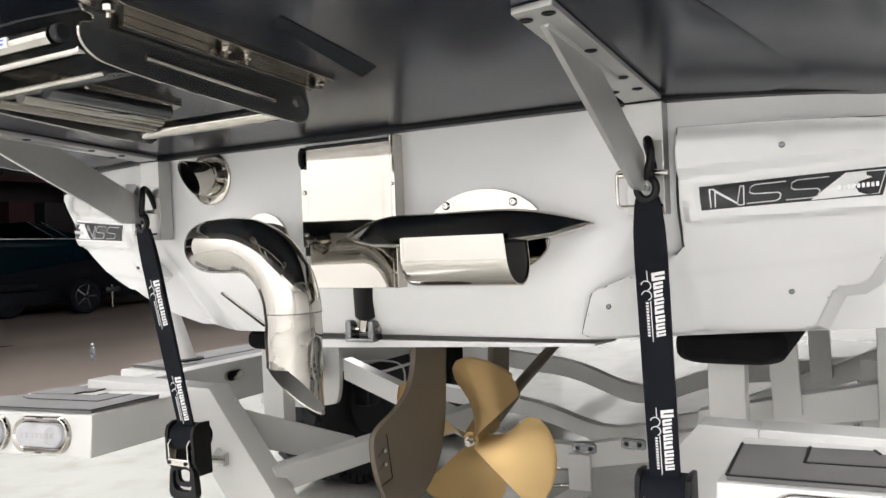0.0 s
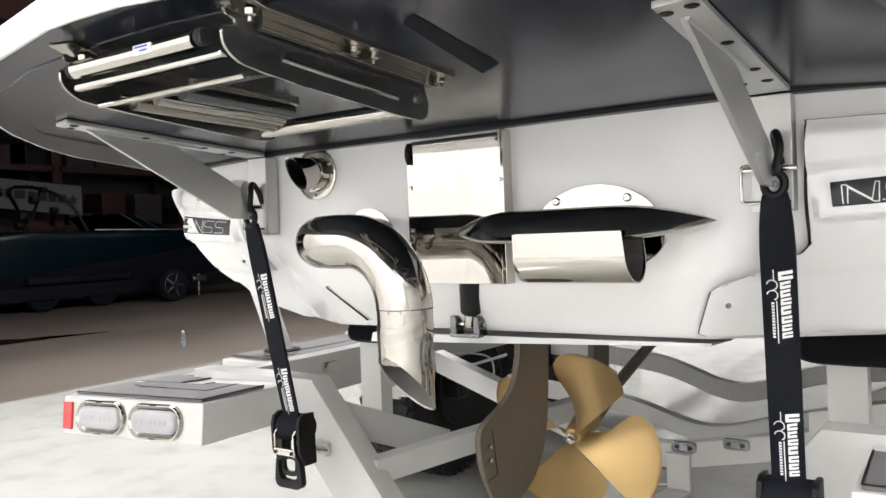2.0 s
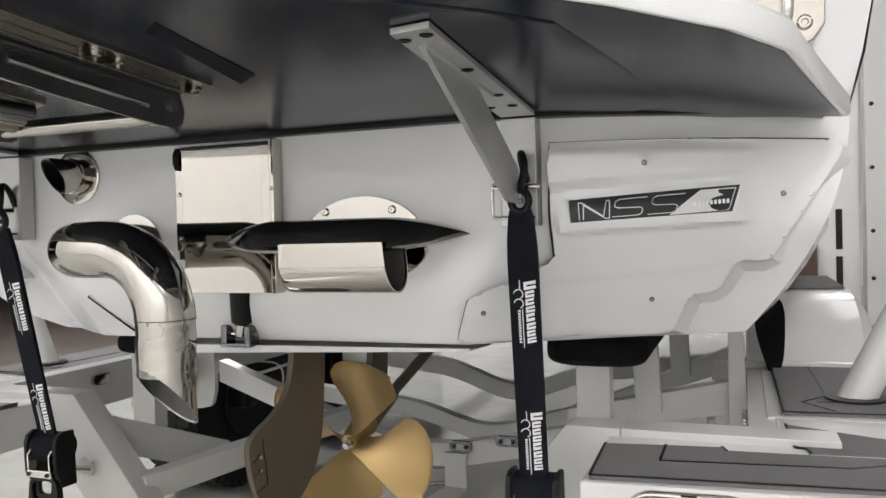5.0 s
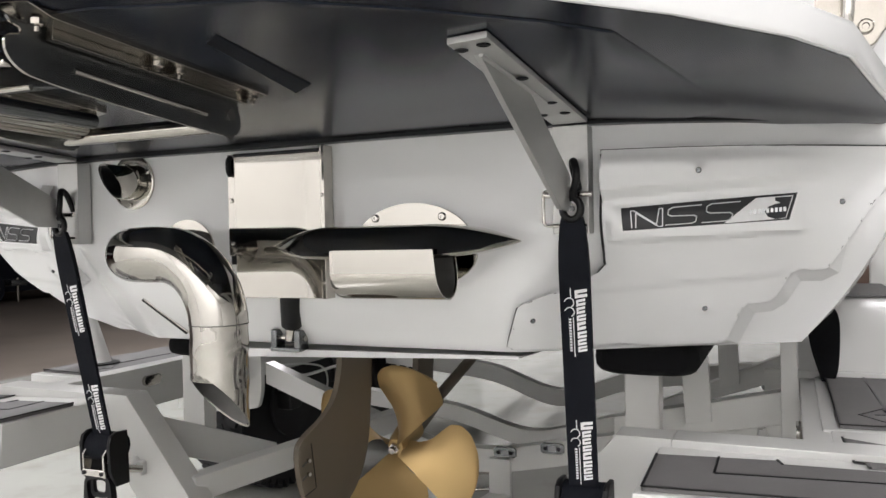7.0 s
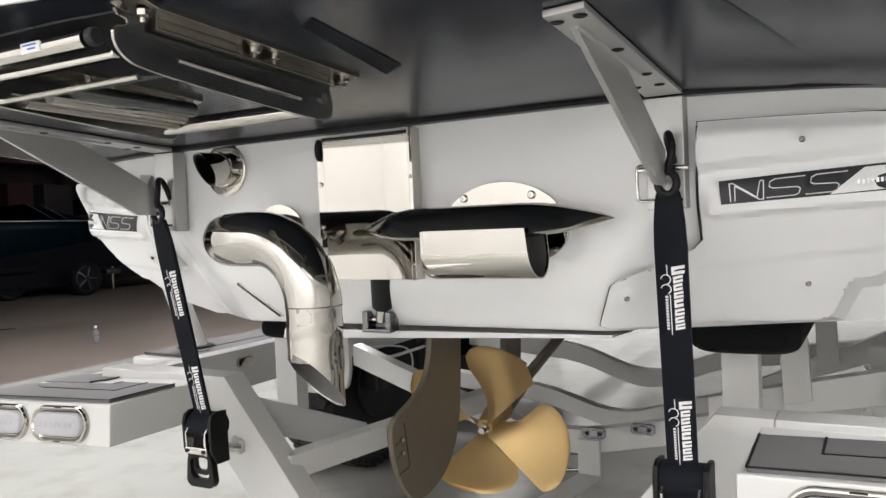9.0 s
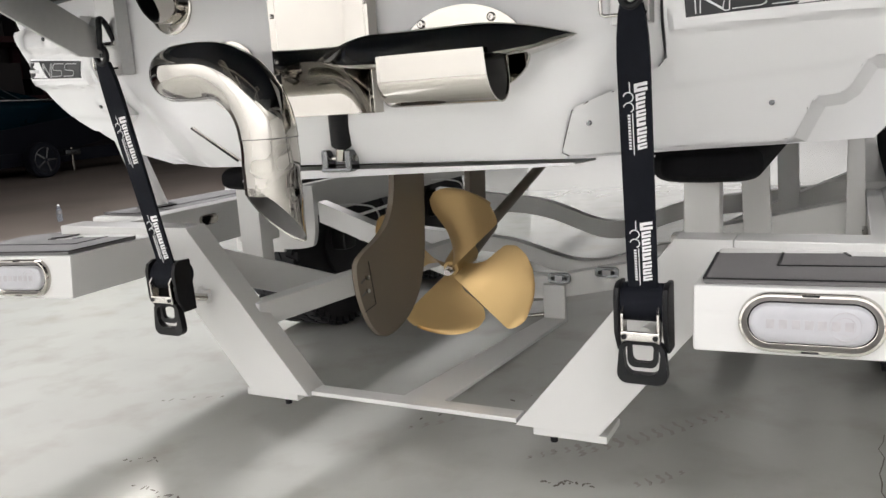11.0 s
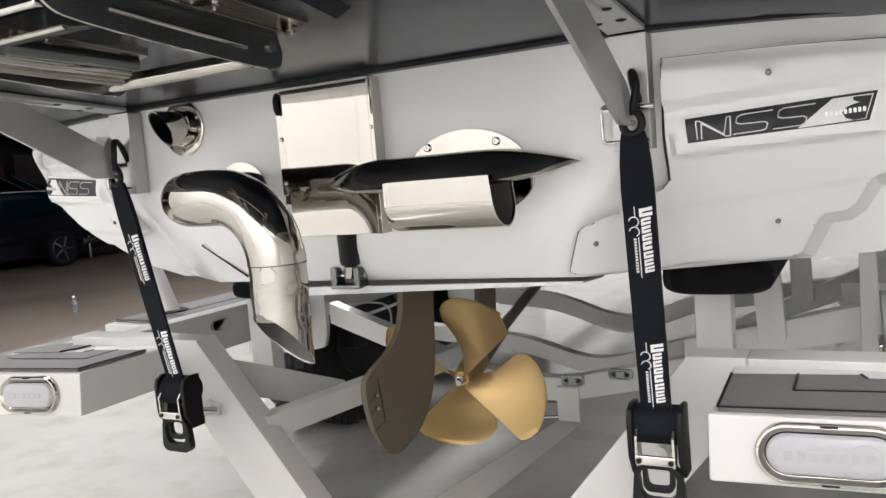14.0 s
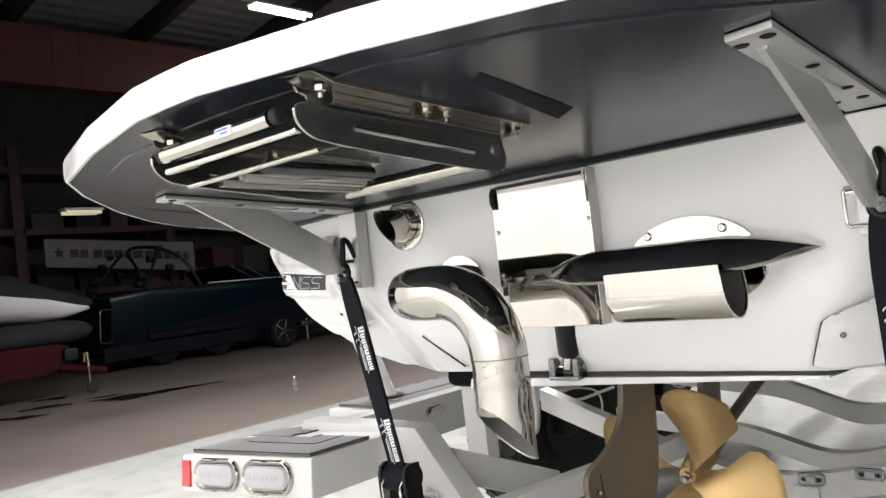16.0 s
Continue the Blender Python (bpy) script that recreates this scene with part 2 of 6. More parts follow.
def relief(outline, surface, lift, deep, cuts_x=(), cuts_z=(), bevel=0.0):
    """A panel with an outline (x, z) that follows the surface y(x, z), lifted off it and deep."""
    bm = bmesh.new()
    loop = [bm.verts.new((x, 0, z)) for x, z in outline]
    bm.faces.new(loop)
    for x in cuts_x:
        bmesh.ops.bisect_plane(bm, geom=bm.verts[:] + bm.edges[:] + bm.faces[:], plane_co=(x, 0, 0), plane_no=(1, 0, 0))
    for z in cuts_z:
        bmesh.ops.bisect_plane(bm, geom=bm.verts[:] + bm.edges[:] + bm.faces[:], plane_co=(0, 0, z), plane_no=(0, 0, 1))
    for v in bm.verts:
        v.co.y = surface(v.co.x, v.co.z) - lift
    rim = [e for e in bm.edges if e.is_boundary]
    made = bmesh.ops.extrude_edge_only(bm, edges=rim)["geom"]
    for v in made:
        if isinstance(v, bmesh.types.BMVert):
            v.co.y += deep
    if bevel:
        bmesh.ops.bevel(bm, geom=rim, offset=bevel, segments=2, affect="EDGES", profile=0.5)
    return bm


# ---- the hall ----
def slab(name, x0, x1, y0, y1, z0, z1, mat, label, category):
    ob = part(name, box(bmesh.new(), x0, x1, y0, y1, z0, z1), mat, None, "", 0)
    return tagged(ob, label, category, "", "structure")


EDGE = -4.45
slab("floor", EDGE, 9.0, -9.0, 14.0, -0.2, 0.0, EPOXY, "glossy grey-white epoxy showroom floor", "floor")
slab("concrete_floor", -16.0, EDGE, -9.0, 22.0, -0.2, -0.004, CONCRETE, "stained brown concrete workshop floor", "floor")
slab("wall_east", 9.0, 9.2, -9.0, 14.0, 0.0, 4.0, WALL, "plain white showroom wall", "wall")
# unseen wall, set close behind the camera to brighten stern and steel
slab("wall_south", EDGE, 9.2, -5.7, -5.5, 0.0, 4.0, WALL, "plain white wall", "wall")
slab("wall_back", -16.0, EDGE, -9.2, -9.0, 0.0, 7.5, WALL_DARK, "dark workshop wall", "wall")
# unseen white wall, added so the polished plate mirrors something bright
slab("wall_divider", EDGE - 0.2, EDGE, -9.0, 0.9, 0.0, 7.5, WALL, "unseen white wall, added for the steel to mirror", "wall")
slab("wall_north", EDGE, 9.2, 14.0, 14.2, 0.0, 4.0, WALL, "white showroom end wall", "wall")
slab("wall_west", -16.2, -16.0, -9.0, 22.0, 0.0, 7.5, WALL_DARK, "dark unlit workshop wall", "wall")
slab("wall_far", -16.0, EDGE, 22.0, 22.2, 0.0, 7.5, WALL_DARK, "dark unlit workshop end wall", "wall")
slab("ceiling", EDGE, 9.2, -9.2, 14.2, 4.0, 4.15, WALL, "white showroom ceiling", "ceiling")


def workshop_roof():
    bm = bmesh.new()
    xs = np.arange(-16.0, EDGE, 0.09)
    prev = None
    for i, x in enumerate(xs):
        z = 6.7 + 0.14 * (x + 16.0) + (0.03 if i % 4 in (1, 2) else 0.0)
        pair = (bm.verts.new((x, -9.0, z)), bm.verts.new((x, 22.0, z)))
        if prev:
            bm.faces.new((prev[0], pair[0], pair[1], prev[1]))
        prev = pair
    return tagged(part("ceiling_roof", bm, ROOF, None, "", 0), "ribbed galvanised workshop roof", "roof", "", "structure")


workshop_roof()


# ---- the boat ----
def hinge(d, w):
    """Zero below -w, d above w, rounded between."""
    return 0.0 if d < -w else d if d > w else (d + w) ** 2 / (4 * w)


def transom_y(x, z):
    """The stern's face: swept forward at its ends, leaning forward below its knee."""
    ax = abs(x)
    knee = 0.875 + 0.125 * min(1.0, max(0.0, (ax - 0.42) / 0.18))
    return 1.41 + (0.72 if x > 0 else 0.32) * max(0.0, ax - 0.45) ** 1.8 + 0.8 * hinge(knee - z, 0.035)


def transom_half(v, s=1):
    """The stern's half width from its foot (v = 0) to the platform (v = 1); its far side is cut back more at the chine."""
    if s < 0:
        return float(np.interp(0.778 + 0.413 * v, (0.778, 0.805, 0.85, 0.892, 0.977, 1.055, 1.10, 1.165, 1.191), (0.650, 0.755, 0.850, 0.900, 0.935, 0.980, 1.030, 1.095, 1.104)))
    return 0.905 + 0.183 * (1 - (1 - v) ** 2)


boat = thing("wake_boat", (0, 3.5, 0.75), "white wake boat with a dark swim platform, resting on its trailer", "boat")


def hull():
    bm = bmesh.new()
    n, m = 96, 30
    grid = []
    for i in range(n + 1):
        u = -1 + 2 * i / n
        col = []
        for j in range(m + 1):
            v = j / m
            x = u * transom_half(v, 1 if u > 0 else -1)
            z = 0.778 + 0.413 * v
            col.append(bm.verts.new((x, transom_y(x, z), z)))
        grid.append(col)
    for a, b in zip(grid, grid[1:]):
        for j in range(m):
            bm.faces.new((a[j], b[j], b[j + 1], a[j + 1]))
    part("transom", bm, GEL, boat, "glossy white moulded stern", 25)
    # sides, chines and bottom run forward from the stern
    bm = bmesh.new()
    loops = []
    for y, w, lift in ((0, 1.0, 0.0), (2.05, 1.01, 0.0), (2.8, 1.05, 0.0), (3.8, 1.08, 0.0), (5.2, 1.05, 0.02), (6.6, 0.7, 0.15), (7.6, 0.12, 0.5)):
        loop = []
        for s in (1, -1):
            pts = [(0.0, 0.778), (0.30, 0.778), (0.60, 0.778)] + [(transom_half(v, s), 0.778 + 0.413 * v) for v in (0.0, 0.065, 0.174, 0.276, 0.482, 0.67, 0.78, 0.937, 1.0)]
            pts += [(1.12, 1.30), (1.175, 1.62)]
            for x, z in pts if s == 1 else pts[:0:-1]:
                yy = transom_y(s * x, min(z, 1.19)) + 0.006 if y == 0 else y
                chine = 0.03 if (y > 0 and 0.8 < z < 1.0) else 0.0
                loop.append((s * (x * w + chine), yy, z + lift * (1.3 - z)))
        loops.append(loop)
    rings(bm, loops, False)
    part("hull", bm, GEL, boat, "glossy white hull sides and bottom", 22)
    # the stern above the platform
    bm = bmesh.new()
    grid = []
    for i in range(41):
        x = -1.115 + 2.23 * i / 40
        grid.append([bm.verts.new((x * w, transom_y(x, 1.19) + dy, z)) for z, dy, w in ((1.188, 0.012, 0.975), (1.30, 0.014, 1.0), (1.60, 0.03, 1.05), (1.64, 0.09, 1.04), (1.645, 0.5, 1.03))])
    for a, b in zip(grid, grid[1:]):
        for j in range(4):
            bm.faces.new((a[j], b[j], b[j + 1], a[j + 1]))
    part("upper_stern", bm, GEL, boat, "white stern above the swim platform", 40)
    # spray slot moulded into the stern's lower corner
    bm = bmesh.new()
    a, b = (-0.395, 0.871), (-0.325, 0.792)
    bar(bm, (a[0], transom_y(*a) - 0.001, a[1]), (b[0], transom_y(*b) - 0.001, b[1]), 0.006, 0.006, (0, 1, 0), 0.001)
    slot = part("spray_slot", bm, BLACK, boat, "dark slanting spray slot")
    bm = bmesh.new()
    bar(bm, (a[0] + 0.006, transom_y(*a) - 0.002, a[1]), (b[0] + 0.010, transom_y(*b) - 0.002, b[1]), 0.003, 0.006, (0, 1, 0), 0.0008)
    part("slot_edge", bm, STEEL, slot)
    # bolted steel fitting at the stern's corner
    for s in (1, -1):
        bm = bmesh.new()
        y = transom_y(s * 0.98, 1.19) - 0.015
        out = [(0.960, 1.292), (1.000, 1.288), (1.022, 1.298), (1.040, 1.325), (1.042, 1.42), (0.925, 1.42), (0.922, 1.325), (0.940, 1.300)]
        prism(bm, [(s * x, z) for x, z in out], "y", y - 0.012, y + 0.05, 0.004)
        fit_plate = part("corner_fitting", bm, TUBE, boat, "bolted cast steel fitting on the stern corner")
        for x, z in ((0.956, 1.334), (1.008, 1.328), (0.982, 1.41)):
            bm = bmesh.new()
            revolve(bm, [(0.013, 0), (0.013, -0.003), (0.010, -0.005), (0.006, -0.005), (0.005, -0.002)], (s * x, y - 0.012, z), "y", 18)
            part("bolt", bm, TUBE, fit_plate)
        bm = bmesh.new()
        pipe(bm, smooth_path([(s * 0.982, y - 0.012, 1.41), (s * 0.982, y - 0.05, 1.39), (s * 0.980, y - 0.05, 1.33), (s * 0.970, y - 0.012, 1.315)], 0.025, 6), 0.009, 14)
        part("ring", bm, STEEL, fit_plate)


hull()

EMBLEM = material("black_emblem_plate", (0.008, 0.009, 0.011), 0.4, noise_size=30, spread=0.2, coat=0.08)
SILVER = material("silver_line", (0.55, 0.55, 0.56), 0.3, 0.6, noise_size=80, spread=0.1)


def stern_panel(s):
    off = 0.0 if s > 0 else 0.045

    def flip(pts):
        return [(s * (x + off), z) for x, z in pts]
    outer = [(0.608, 1.127), (0.83, 1.130), (1.05, 1.131), (1.072, 1.122), (1.068, 1.105), (0.950, 0.925), (0.938, 0.920), (0.900, 0.922),
             (0.888, 0.915), (0.862, 0.872), (0.852, 0.865), (0.818, 0.862), (0.808, 0.852), (0.778, 0.792), (0.765, 0.787), (0.43, 0.786), (0.421, 0.792), (0.455, 0.866), (0.466, 0.874),
             (0.548, 0.905), (0.588, 0.926), (0.601, 0.94), (0.603, 0.96)]
    if s < 0:
        outer = [(0.608, 1.127), (0.83, 1.130), (1.00, 1.131), (1.012, 1.124), (1.004, 1.108), (0.930, 1.050), (0.885, 0.985), (0.852, 0.905), (0.800, 0.872), (0.70, 0.868),
                 (0.588, 0.905), (0.601, 0.94), (0.603, 0.96)]
    cuts = tuple(np.linspace(0.79, 1.127, 58))
    cx = tuple(s * x for x in np.linspace(0.44, 1.10, 67))
    screws = ((0.755, 1.090), (0.969, 1.037), (0.748, 0.856), (0.475, 0.842)) if s > 0 else ((0.755, 1.090), (0.66, 0.93))

    def ramp(v, lo, hi):
        f = min(1.0, max(0.0, (v - lo) / (hi - lo)))
        return f * f * (3 - 2 * f)

    def mould(x, z):
        """How far the panel's face swells out: a fold above the emblem, a ledge under it, a crease and bosses round the screws."""
        x = abs(x) - off
        up = 0.075 * (x - 0.64)
        fade = 1 - ramp(x, 0.86, 0.985)
        out = 0.019 * ramp(z, 1.046 + up, 1.066 + up) * fade * (1 - 0.6 * ramp(z, 1.105, 1.127))
        side = ramp(x, 0.612, 0.624) * (1 - ramp(x, 0.895, 0.925))
        out += 0.016 * (1 - ramp(z, 0.983 + up * 0.5, 1.050 + up)) * ramp(z, 0.971 + up * 0.6, 0.981 + up * 0.6) * side
        fold = 0.882 + 0.075 * (x - 0.50) + 0.25 * ramp(x, 0.82, 0.95) * (x - 0.82)
        out += 0.005 * ramp(z, fold - 0.003, fold + 0.009) * (1 - ramp(x, 0.86, 0.92))
        for px, pz in screws:
            out += 0.005 * (1 - ramp(math.hypot(x - px, z - pz), 0.006, 0.019))
        return out

    def face_y(x, z):
        return transom_y(x, z) - mould(x, z)
    bm = relief(flip(outer), face_y, 0.026, 0.030, cx, cuts, 0.003)
    plate = part("stern_panel", bm, GEL, boat, "white moulded panel screwed to the stern")
    if s > 0:
        # dark strips painted for the shadow line round the panel
        edge = outer[15:] + outer[:1]
        gap = [(x - 0.0085, z - 0.0025) for x, z in edge] + [(x + 0.03, z + 0.01 if z < 0.9 else z) for x, z in edge[::-1]]
        part("gasket", relief(flip(gap), transom_y, 0.004, 0.006, cx, cuts), GAP, plate, "dark gap round the panel")
        line = [(0.600, 1.1315), (0.83, 1.1345), (1.05, 1.1355), (1.05, 1.12), (0.83, 1.12), (0.603, 1.12)]
        part("gasket", relief(flip(line), transom_y, 0.006, 0.008, cx, cuts), GAP, plate)
        # chamfer along the outer and lower edge
        bm = bmesh.new()
        run = outer[3:16]
        rows = []
        for k, (x, z) in enumerate(run):
            (ax, az), (bx, bz) = run[max(0, k - 1)], run[min(len(run) - 1, k + 1)]
            d = math.hypot(bx - ax, bz - az)
            nx, nz = -(bz - az) / d, (bx - ax) / d
            row = []
            for o, lift in ((0.0008, 0.0225), (0.006, 0.0170), (0.022, 0.0015), (0.022, -0.004)):
                u, v = s * (x + nx * o + off), max(0.7795, z + nz * o)
                row.append(bm.verts.new((u, transom_y(u, v) - lift, v)))
            rows.append(row)
        for p, q in zip(rows, rows[1:]):
            for j in range(3):
                bm.faces.new((p[j], p[j + 1], q[j + 1], q[j]))
        part("chamfer", bm, GEL, plate, "", 20)
    base = [(0.636, 1.032), (0.900, 1.053), (0.887, 1.008), (0.639, 0.995)]
    ez = tuple(np.linspace(0.99, 1.06, 11))
    ecuts = tuple(s * (x + off) for x in np.linspace(0.64, 0.90, 27))

    def emblem_y(x, z):
        return face_y(x, z) - 0.0275
    part("emblem_border", relief(flip([(0.632, 1.036), (0.905, 1.0575), (0.891, 1.004), (0.635, 0.991)]), emblem_y, -0.001, 0.003, ecuts, ez), PRINT, plate)
    part("emblem", relief(flip(base), emblem_y, 0.0, 0.003, ecuts, ez), EMBLEM, plate, "black emblem plate with silver letter outlines")
    tip = [(0.838, 1.0445), (0.894, 1.0485), (0.8825, 1.0105), (0.79, 1.004)]
    part("emblem_tip", relief(flip(tip), emblem_y, 0.001, 0.002, ecuts, ez), PRINT, plate, "pale end of the emblem plate")
    swoosh = [(0.866, 1.045), (0.892, 1.0465), (0.8815, 1.0115), (0.866, 1.0095), (0.855, 1.0135), (0.8505, 1.022), (0.856, 1.030), (0.8665, 1.034), (0.874, 1.036), (0.866, 1.040)]
    part("emblem_wave", relief(flip(swoosh), emblem_y, 0.002, 0.002, ecuts, ez), EMBLEM, plate)

    def stroke(points, wide=0.0016):
        bm = bmesh.new()
        for (x0, z0), (x1, z1) in zip(points, points[1:]):
            if s < 0:
                x0, x1 = x0 - 1.466 - off, x1 - 1.466 - off
            p, q = Vector((x0, emblem_y(x0, z0) - 0.0012, z0)), Vector((x1, emblem_y(x1, z1) - 0.0012, z1))
            bar(bm, p, q, 0.0012, wide, (0, 0, 1) if abs(z1 - z0) < abs(x1 - x0) else (1, 0, 0), 0)
        part("letter", bm, SILVER, plate)

    def tilt(x, f):
        x = x if s > 0 else 1.466 - x
        low, high = 0.999 + (x - 0.65) * 0.05, 1.027 + (x - 0.65) * 0.075
        return low + (high - low) * f
    for letter in ([(0.653, 0), (0.651, 1), (0.656, 1), (0.690, 0.12), (0.694, 1)], [(0.694, 1), (0.699, 1), (0.699, 0), (0.693, 0), (0.659, 0.85), (0.659, 0)],
                   [(0.757, 1), (0.715, 1), (0.708, 0.88), (0.707, 0.62), (0.713, 0.52), (0.746, 0.48), (0.750, 0.38), (0.748, 0.14), (0.742, 0.06), (0.703, 0.05)],
                   [(0.815, 1), (0.772, 1), (0.765, 0.88), (0.764, 0.62), (0.770, 0.52), (0.799, 0.48), (0.803, 0.38), (0.800, 0.14), (0.794, 0.06), (0.757, 0.05)]):
        stroke([(x, tilt(x, f)) for x, f in letter])
    # small pale print, as bars
    for k in range(9):
        x = 0.855 + (k - 4) * 0.0064
        u, z = s * (x + off), 1.0235 + (x - 0.855) * 0.08
        bm = bmesh.new()
        y = emblem_y(u, z) - 0.0042
        bar(bm, (u, y, z - 0.0035), (u, y, z + 0.0035), 0.0042, 0.0008, (0, 1, 0), 0)
        part("print_bar", bm, SILVER, plate)
    for x, z in screws:
        bm = bmesh.new()
        x += off
        y = face_y(s * x, z) - 0.0258
        screw(bm, (s * x, y - 0.0002, z), 0.0048)
        part("screw", bm, STEEL_DARK, plate)
    return plate


stern_panel(1)
stern_panel(-1)


def platform_z(y):
    return 1.186 + 0.064 * (1.41 - y)


RIM = [(0.0, 0.604), (0.07, 0.606), (0.28, 0.645), (0.50, 0.705), (0.62, 0.785), (0.79, 0.935), (0.90, 1.06), (0.965, 1.17), (1.02, 1.40), (1.078, 1.63)]


def platform():
    front = [(0.80, 1.535), (0.60, 1.455), (0.30, 1.425)]
    half = RIM + front
    loop = half + [(0.0, 1.425)] + [(-x, y) for x, y in half[:0:-1]]

    def ring(inset, dz):
        out = []
        for x, y in loop:
            k = 1 - inset / 0.75
            yy = 1.2 + (y - 1.2) * k if y < 1.40 else y
            out.append((x * k, yy, platform_z(yy) + dz))
        return out
    bm = bmesh.new()
    rings(bm, [ring(0.012, 0.0), ring(0.008, -0.006), ring(0.003, -0.006), ring(0.0, 0.0), ring(0.0, 0.026), ring(0.004, 0.035), ring(0.014, 0.039)])
    deck = part("swim_platform", bm, GEL, boat, "white-rimmed swim platform", 40)
    # a raised middle field, from which the underside slopes up to a channel along the rim
    mid = [(0.0, 0.672), (0.07, 0.673), (0.26, 0.692), (0.43, 0.738), (0.54, 0.81), (0.655, 0.90), (0.715, 0.963), (0.735, 1.06), (0.765, 1.22), (0.803, 1.40),
           (0.74, 1.445), (0.58, 1.428), (0.30, 1.415)]
    mid = mid + [(0.0, 1.415)] + [(-x, y) for x, y in mid[:0:-1]]

    def field(f, dz):
        return [(a + (x - a) * f, b + (y - b) * f, platform_z(b + (y - b) * f) + dz) for (a, b, c), (x, y) in zip(ring(0.028, 0.0), mid)]
    bm = bmesh.new()
    rings(bm, [ring(0.009, -0.0065), ring(0.016, -0.005), field(0.0, 0.024), field(0.62, 0.022), field(0.92, -0.003), field(1.0, -0.0085), field(1.25, -0.009)])
    under = part("underside", bm, GEL_DARK, deck, "charcoal moulded underside", 35)
    # thin matt black strip laid on the underside
    bm = bmesh.new()
    ends = [(0.322, 0.80), (0.292, 0.82), (0.252, 1.055), (0.298, 1.022)]
    hexa(bm, [(x, y, platform_z(y) - 0.0105) for x, y in ends], [(x, y, platform_z(y) - 0.008) for x, y in ends], 0.0008)
    part("glue_strip", bm, WEB, under, "dull dark strip along the underside")
    bm = bmesh.new()
    rings(bm, [[(x, transom_y(x, 1.18) - 0.028 + dy, z) for dy, z in ((0, 1.172), (0.026, 1.172), (0.026, 1.190), (0, 1.190))] for x in np.linspace(-1.04, 1.04, 41)])
    part("rub_strip", bm, BLACK, deck, "black seal strip under the platform")
    return deck


deck = platform()


def bracket(x):
    """Platform bracket: flange under the platform, tapering strut and foot on the stern."""
    bm = bmesh.new()
    top = [(x - 0.024, 0.905), (x + 0.026, 0.897), (x + 0.020, 1.372), (x - 0.038, 1.372)]
    lo = [(a, b, platform_z(b) - 0.018) for a, b in top]
    hi = [(a, b, platform_z(b) - 0.010) for a, b in top]
    hexa(bm, lo, hi, 0.0015)
    body = part("platform_bracket", bm, ALU, boat, "grey satin aluminium platform bracket")
    bm = bmesh.new()
    web = [(0.950, platform_z(0.950) - 0.0185), (1.14, platform_z(1.14) - 0.0185), (1.345, 1.085), (1.352, 1.028), (1.288, 1.030)]
    prism(bm, web, "x", x - 0.010, x - 0.002, 0.001)
    part("strut", bm, ALU, body)
    bm = bmesh.new()
    pipe(bm, [(x - 0.001, 0.95, platform_z(0.95) - 0.019), (x - 0.001, 1.08, platform_z(1.08) - 0.019), (x - 0.001, 1.21, platform_z(1.21) - 0.019)], 0.003, 8)
    part("weld_bead", bm, ALU, body)
    bm = bmesh.new()
    box(bm, x - 0.040, x + 0.020, 1.3725, 1.4085, 0.992, 1.168, 0.002)
    part("foot", bm, ALU, body)
    bm = bmesh.new()
    pipe(bm, smooth_path([(x - 0.030, 1.366, 1.062), (x - 0.052, 1.362, 1.062), (x - 0.052, 1.362, 1.006), (x + 0.018, 1.366, 1.006)], 0.008, 5), 0.0028, 10)
    part("wire_clip", bm, STEEL, body, "bent steel wire clip")
    bm = bmesh.new()
    rod(bm, (x - 0.046, 1.352, 1.055), (x + 0.030, 1.352, 1.055), 0.0045, 12)
    part("cross_pin", bm, STEEL, body)
    for px, py in ((-0.016, 0.928), (0.014, 0.918), (0.009, 1.07), (0.006, 1.214), (0.006, 1.288), (-0.030, 1.292)):
        bm = bmesh.new()
        revolve(bm, [(0.008, 0), (0.008, -0.0012), (0.006, -0.002), (0.003, -0.0005)], (x + px, py, platform_z(py) - 0.018), "z", 14)
        part("bolt", bm, BLACK, body)


bracket(0.572)
bracket(-0.546)


def round_off(pts):
    """Cuts an open outline's corners twice."""
    for k in range(2):
        out = [pts[0]]
        for a, b in zip(pts, pts[1:]):
            out += [tuple(0.75 * p + 0.25 * q for p, q in zip(a, b)), tuple(0.25 * p + 0.75 * q for p, q in zip(a, b))]
        pts = out + [pts[-1]]
    return pts


